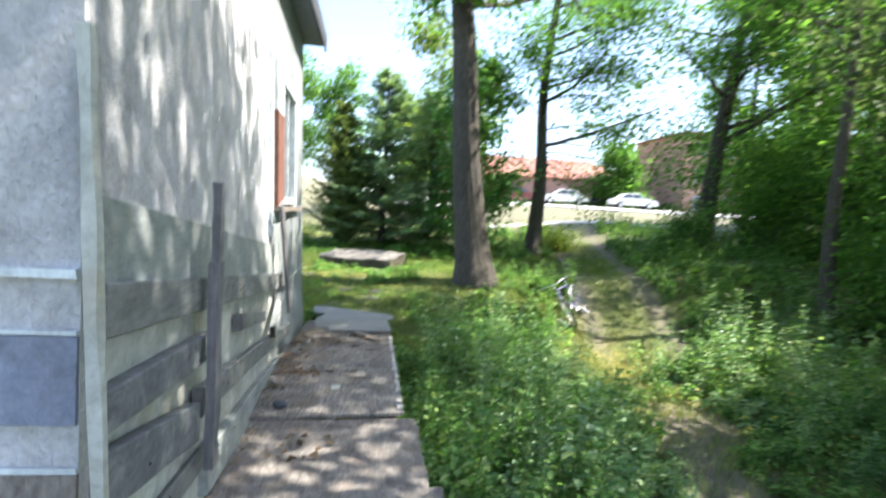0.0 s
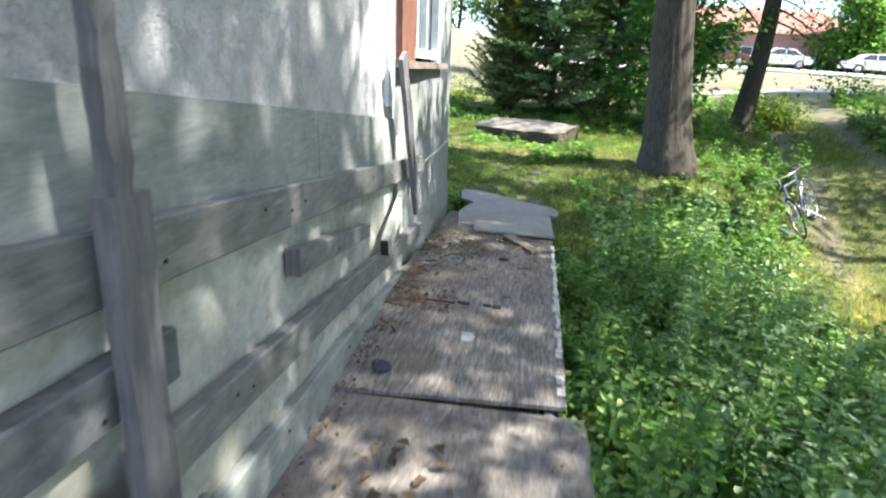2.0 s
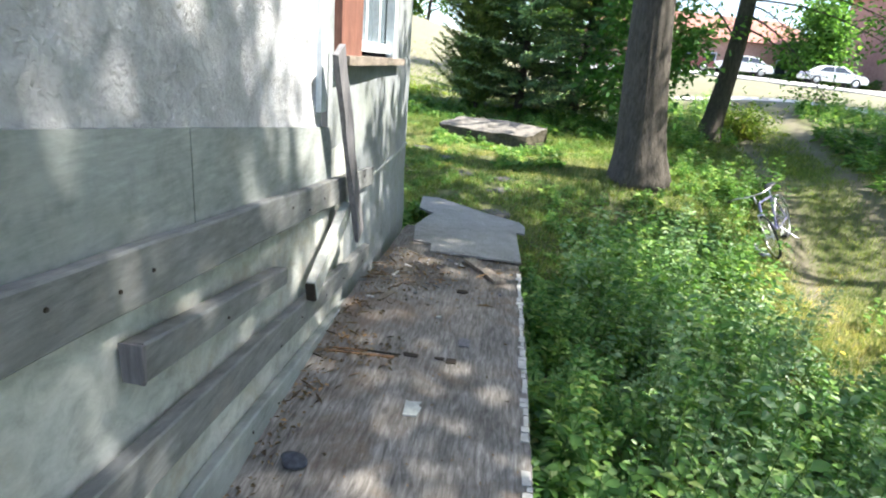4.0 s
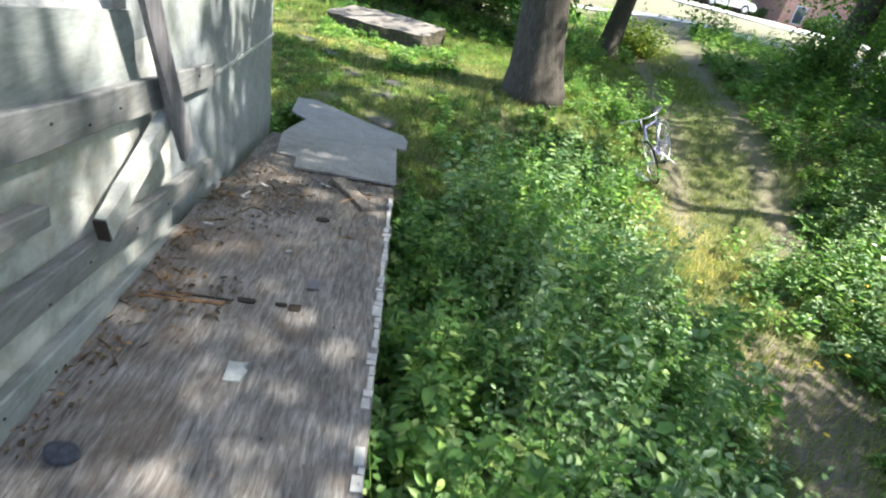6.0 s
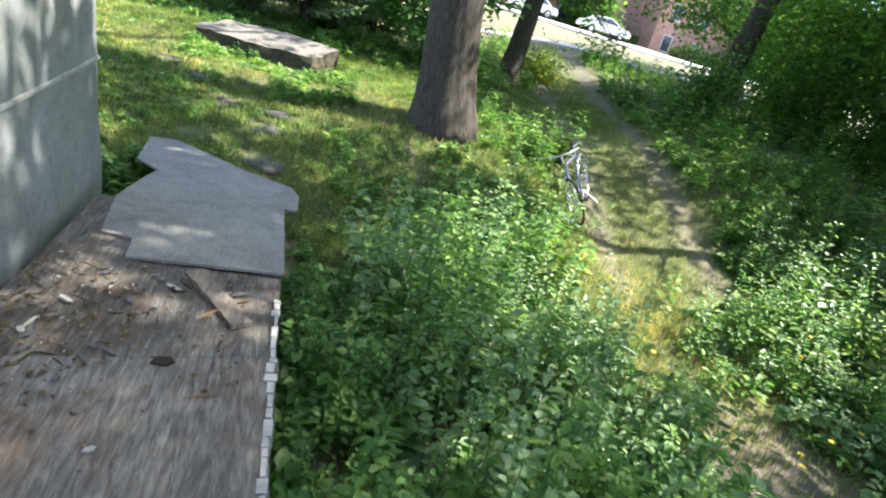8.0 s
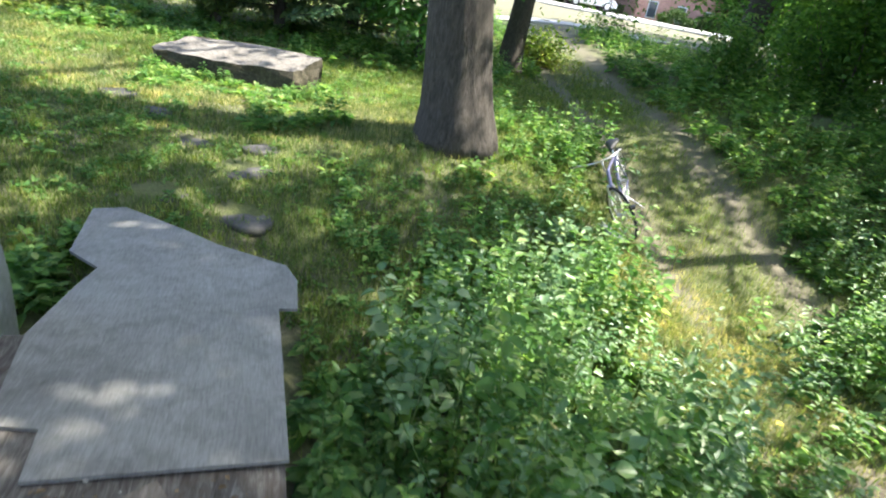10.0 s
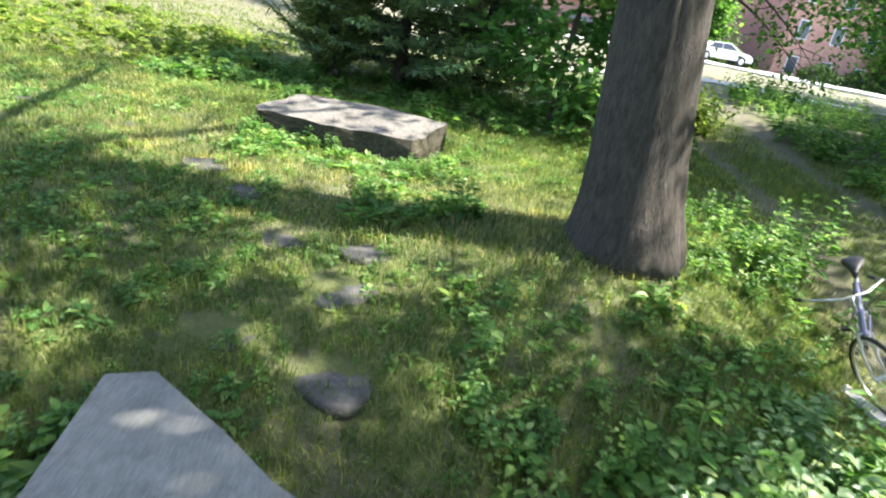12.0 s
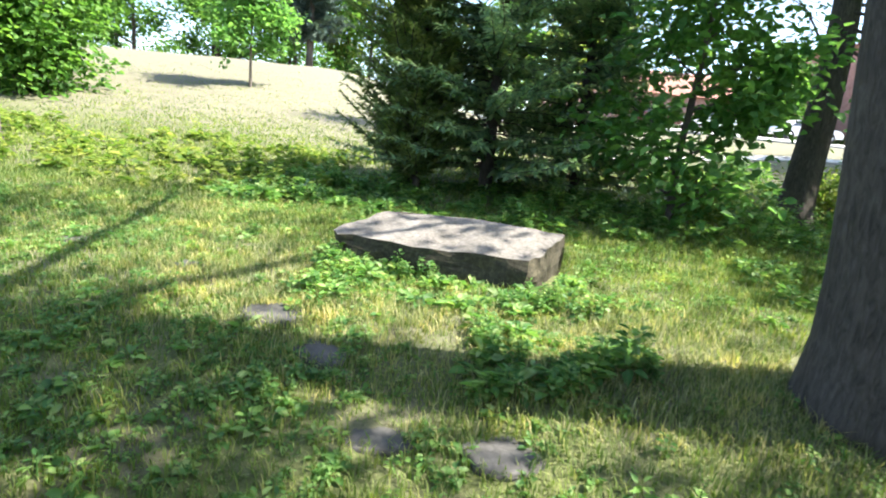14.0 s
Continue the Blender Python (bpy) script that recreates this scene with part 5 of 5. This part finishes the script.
litter("leaf_litter", "dry brown leaf scraps along the wall on the deck", 3600, (.02, 1.15, 2.2, 6.15), .024, M_DRY, 301, clump=near_wall)
litter("leaf_litter", "small heap of rusty dead leaves by the rotted joint", 90, (.14, .48, 4.05, 4.45), .03, M_DRY, 306)
litter("twig_litter", "thin dead twigs scattered on the deck", 500, (.03, 1.1, 3.6, 6.1), .016, M_DRY, 302, clump=near_wall, long=6.0)
litter("leaf_litter", "few reddish dead leaves on the near deck sheet", 26, (.30, .70, 2.35, 2.75), .06, M_DRY, 303, lift=-.012)
litter("leaf_litter", "scattered crumbs of bark and leaves on the deck", 260, (.05, 1.2, -.5, 6.1), .018, M_DRY, 304, lift=.004)
litter("bark_crumbs", "pale wood crumbs on the rotten deck", 110, (.05, 1.0, 4.9, 6.2), .02, M_CHIP, 305, clump=near_wall)


def flake(name, label, x, y, pts, z, material, category):
    bm = bmesh.new()
    vs = [bm.verts.new((x + a, y + b, deck_z(y) + z + .01)) for a, b in pts]
    f = bm.faces.new(vs)
    r = bmesh.ops.extrude_face_region(bm, geom=[f])
    bmesh.ops.translate(bm, verts=[v for v in r["geom"] if isinstance(v, bmesh.types.BMVert)], vec=(0, 0, -.008))
    bmesh.ops.recalc_face_normals(bm, faces=bm.faces[:])
    return tagged(part(name, bm, material), label, category)


flake("plaster_chip", "torn pale grey chip lying on the deck", .636, 3.75, [(-.03, -.065), (.035, -.06), (.05, .01), (.03, .03), (.045, .06), (-.005, .05), (-.035, .055)], .004, M_LOWER, "plaster chip")
flake("bark_piece", "dark flat scrap of bark on the deck", .842, 4.495, [(-.03, -.05), (.03, -.045), (.035, .04), (-.015, .06), (-.04, .02)], .004, M_POST, "bark")
flake("bark_piece", "orange splinter of rotten wood on the deck", .24, 5.02, [(-.04, -.10), (.0, -.06), (.05, .08), (.02, .10), (-.03, .0)], .004, M_STICK, "bark")
flake("bark_piece", "dark knot fallen out of the deck board", .76, 5.29, [(-.04, -.02), (.02, -.03), (.05, .0), (.03, .03), (-.03, .025)], .002, M_ROTTEN, "bark")
sr = random.Random(91)
for i_ in range(34):
    sx, sy = sr.uniform(.10, .62) if i_ % 3 else sr.uniform(.5, 1.05), sr.uniform(4.75, 6.05)
    a0, ln, wd = sr.uniform(0, 3.14), sr.uniform(.014, .05), sr.uniform(.005, .014)
    ca, sa = math.cos(a0), math.sin(a0)
    pts = [(u * ln * ca - v * wd * sa, u * ln * sa + v * wd * ca) for u, v in ((-1, -.4), (-.3, -1), (.6, -.8), (1, .1), (.5, .9), (-.6, .8))]
    tone = (M_STICK, M_POST, M_STICK, M_POST, M_CHIP)[i_ % 5]
    flake("wood_scrap", {M_STICK: "splinter of bare brown wood on the deck", M_CHIP: "pale flake of peeled wood on the deck", M_POST: "dark curl of bark on the deck"}[tone], sx, sy, pts, sr.uniform(.003, .007), tone, "wood scrap")["group"] = "scraps on the rotten deck"
bm = bmesh.new()
bmesh.ops.create_icosphere(bm, subdivisions=3, radius=.058)
for v in bm.verts:
    v.co = Vector((v.co.x * 1.15, v.co.y * .8, v.co.z * .6)) * (.85 + .6 * noise.noise(v.co * 11))
ob = part("stone_chunk", bm, M_ROOF, smooth=False)
ob.location = (.22, 3.24, .028)
tagged(ob, "dark angular lump of stone on the deck", "stone")

# yellow flowers in the weeds
rs = np.random.default_rng(77)
n = 18
fx, fy = rs.uniform(4.3, 7.5, n), rs.uniform(4.6, 7.6, n)
pos = np.stack([fx, fy, ground_z(fx, fy) + rs.uniform(.3, .6, n)], 1)
isl = np.concatenate([leaves(pos, np.stack([np.cos(a0 + 0 * fx), np.sin(a0 + 0 * fx), .2 + 0 * fx], 1), np.tile([0, 0, 1.0], (n, 1)), np.full(n, .03), np.full(n, .018)) for a0 in np.linspace(0, 6.28, 7)[:-1]])
tagged(soup("wild_flowers", isl, LEAF_FACES, M_YELLOW), "small yellow wild flowers among the weeds", "flowers", kind="stuff")

# ---- beyond the road: building, hedge, cars ----
M_BRICK = surface("pink_red_brick", (.38, .20, .16), (.46, .26, .21), (.52, .31, .26), big=.25, fine=3.5, rough=.9, bmp=.2, bdist=.01)
M_REDROOF = surface("red_tile_roof", (.22, .09, .065), (.28, .12, .09), (.34, .16, .12), big=.3, fine=3, rough=.85, bmp=.2)
M_DARKGLASS = plain("dark_window_glass", (.05, .06, .075), .12)
M_AWNING = plain("dark_blue_awning", (.06, .07, .12), .7)
M_WHITE = plain("white_car_paint", (.78, .78, .77), .25)
M_SILVER = plain("maroon_car_paint", (.16, .06, .055), .3)
M_HEDGE = leaf_mat("hedge_leaves", [(.03, .07, .02), (.05, .10, .028), (.07, .13, .034)], .3)


def building(x0, x1, y0, depth, h, roof_h, label):
    z0 = float(ground_z((x0 + x1) / 2, y0)) - .5
    b = thing("brick_building", label, "building")
    bm = bmesh.new()
    box(bm, (x0, y0, z0), (x1, y0 + depth, z0 + h + .5))
    part("wall", bm, M_BRICK, b)
    bm = bmesh.new()
    e = .5
    zt = z0 + h + .5
    vs = [bm.verts.new(p) for p in ((x0 - e, y0 - e, zt), (x1 + e, y0 - e, zt), (x1 + e, y0 + depth + e, zt), (x0 - e, y0 + depth + e, zt), (x0 + depth * .4, y0 + depth / 2, zt + roof_h), (x1 - depth * .4, y0 + depth / 2, zt + roof_h))]
    for q in ((0, 1, 5, 4), (1, 2, 5), (2, 3, 4, 5), (3, 0, 4), (3, 2, 1, 0)):
        bm.faces.new([vs[i] for i in q])
    part("roof", bm, M_REDROOF, b, "red tiled roof")
    nwin = int((x1 - x0) / 3.2)
    for f in range(max(1, int(h // 3))):
        for i in range(nwin):
            cx = x0 + (i + .5) * (x1 - x0) / nwin
            cz = z0 + 1.9 + f * 3.0
            bm = bmesh.new()
            box(bm, (cx - .55, y0 - .06, cz - .8), (cx + .55, y0 + .04, cz + .8))
            w = part("window", bm, M_TRIM, b, "pale window surround")
            bm = bmesh.new()
            box(bm, (cx - .45, y0 - .075, cz - .7), (cx + .45, y0 - .05, cz + .7))
            part("pane", bm, M_DARKGLASS, w)
    return b


building(8, 31, 60, 10, 3.4, 2.6, "long low red brick building across the road")
bb2 = building(35, 66, 57, 12, 9.2, 1.0, "tall pink brick building with narrow windows across the road")
zz = float(ground_z(47, 57))
bm = bmesh.new()
box(bm, (45.4, 55.2, zz + 2.7), (49.2, 57, zz + 3.2), bev=.15)
part("awning", bm, M_AWNING, bb2, "dark blue rounded entrance awning")
for px in (45.6, 49.0):
    bm = bmesh.new()
    box(bm, (px - .08, 55.3, zz - .1), (px + .08, 55.46, zz + 2.7))
    part("awning_post", bm, M_TRIM, bb2)


def hedge(x0, x1, y, h, d, seed):
    rs = np.random.default_rng(seed)
    n = int((x1 - x0) * 420)
    x = rs.uniform(x0, x1, n)
    yy = y + rs.normal(0, d * .3, n)
    zz = ground_z(x, yy) + h * rs.uniform(0, 1, n) ** .7 * (.85 + .25 * np.sin(x * 1.7))
    pos = np.stack([x, yy, zz], 1)
    L = rs.uniform(.12, .28, n)
    ob = soup("hedge", leaves(pos, rs.normal(0, 1, (n, 3)), rs.normal(0, .5, (n, 3)) + np.array([0, 0, 1.0]), L, L * .6), LEAF_FACES, M_HEDGE)
    return tagged(ob, "clipped green hedge in front of the brick building", "hedge", kind="stuff")


hedge(36, 62, 54.5, 1.6, 1.4, 5)
hedge(12, 34, 58.0, 1.2, 1.2, 6)


def car(x, y, rot, paint, label):
    c = thing("parked_car", label, "car")
    prof = [(-2.15, .35), (-2.2, .62), (-2.05, .85), (-1.5, .95), (-.95, 1.38), (.35, 1.42), (1.05, .98), (1.95, .84), (2.2, .6), (2.15, .32)]
    bm = bmesh.new()
    sides = []
    for s, k in ((-.84, 1), (-.70, .0), (.70, .0), (.84, 1)):
        sides.append([bm.verts.new((px, s if pz < 1.0 else s * .82, pz if k else pz + .015)) for px, pz in prof])
    for a, b in zip(sides, sides[1:]):
        for i in range(len(prof)):
            j = (i + 1) % len(prof)
            bm.faces.new((a[i], a[j], b[j], b[i]))
    bm.faces.new(sides[0][::-1]), bm.faces.new(sides[-1])
    bmesh.ops.recalc_face_normals(bm, faces=bm.faces[:])
    part("body", bm, paint, c, smooth=False)
    for s in (-1, 1):
        for pts in (((-1.35, .97), (-.88, 1.32), (-.32, 1.35), (-.32, .98)), ((-.25, .98), (-.25, 1.35), (.3, 1.36), (.9, .99))):
            bm = bmesh.new()
            a = [bm.verts.new((px, s * (.855 - (pz - .97) * .33), pz)) for px, pz in pts]
            b = [bm.verts.new((v.co.x, v.co.y - s * .02, v.co.z)) for v in a]
            bm.faces.new(a), bm.faces.new(b[::-1])
            for i in range(4):
                bm.faces.new((a[i], b[i], b[(i + 1) % 4], a[(i + 1) % 4]))
            part("side_window", bm, M_DARKGLASS, c, "dark side window")
        for wx in (-1.35, 1.35):
            bm = bmesh.new()
            bmesh.ops.create_cone(bm, segments=24, radius1=.32, radius2=.32, depth=.2, cap_ends=True, matrix=Matrix.Translation((wx, s * .76, .32)) @ Matrix.Rotation(radians(90), 4, 'X'))
            w = part("wheel", bm, M_TYRE, c)
            bm = bmesh.new()
            bmesh.ops.create_cone(bm, segments=18, radius1=.2, radius2=.17, depth=.03, cap_ends=True, matrix=Matrix.Translation((wx, s * .872, .32)) @ Matrix.Rotation(radians(-90 * s), 4, 'X'))
            part("rim", bm, M_CHROME, w)
    c.matrix_basis = pose(x, y, float(ground_z(x, y)) + .1, 0, 0, rot)
    return tagged(c, group="cars parked along the road")


car(25.2, 48.9, -6, M_WHITE, "white saloon car parked on the road")
car(14.4, 49.9, -6, M_SILVER, "maroon car parked on the road")
car(18.6, 49.5, 174, M_WHITE, "white hatchback car parked on the road")
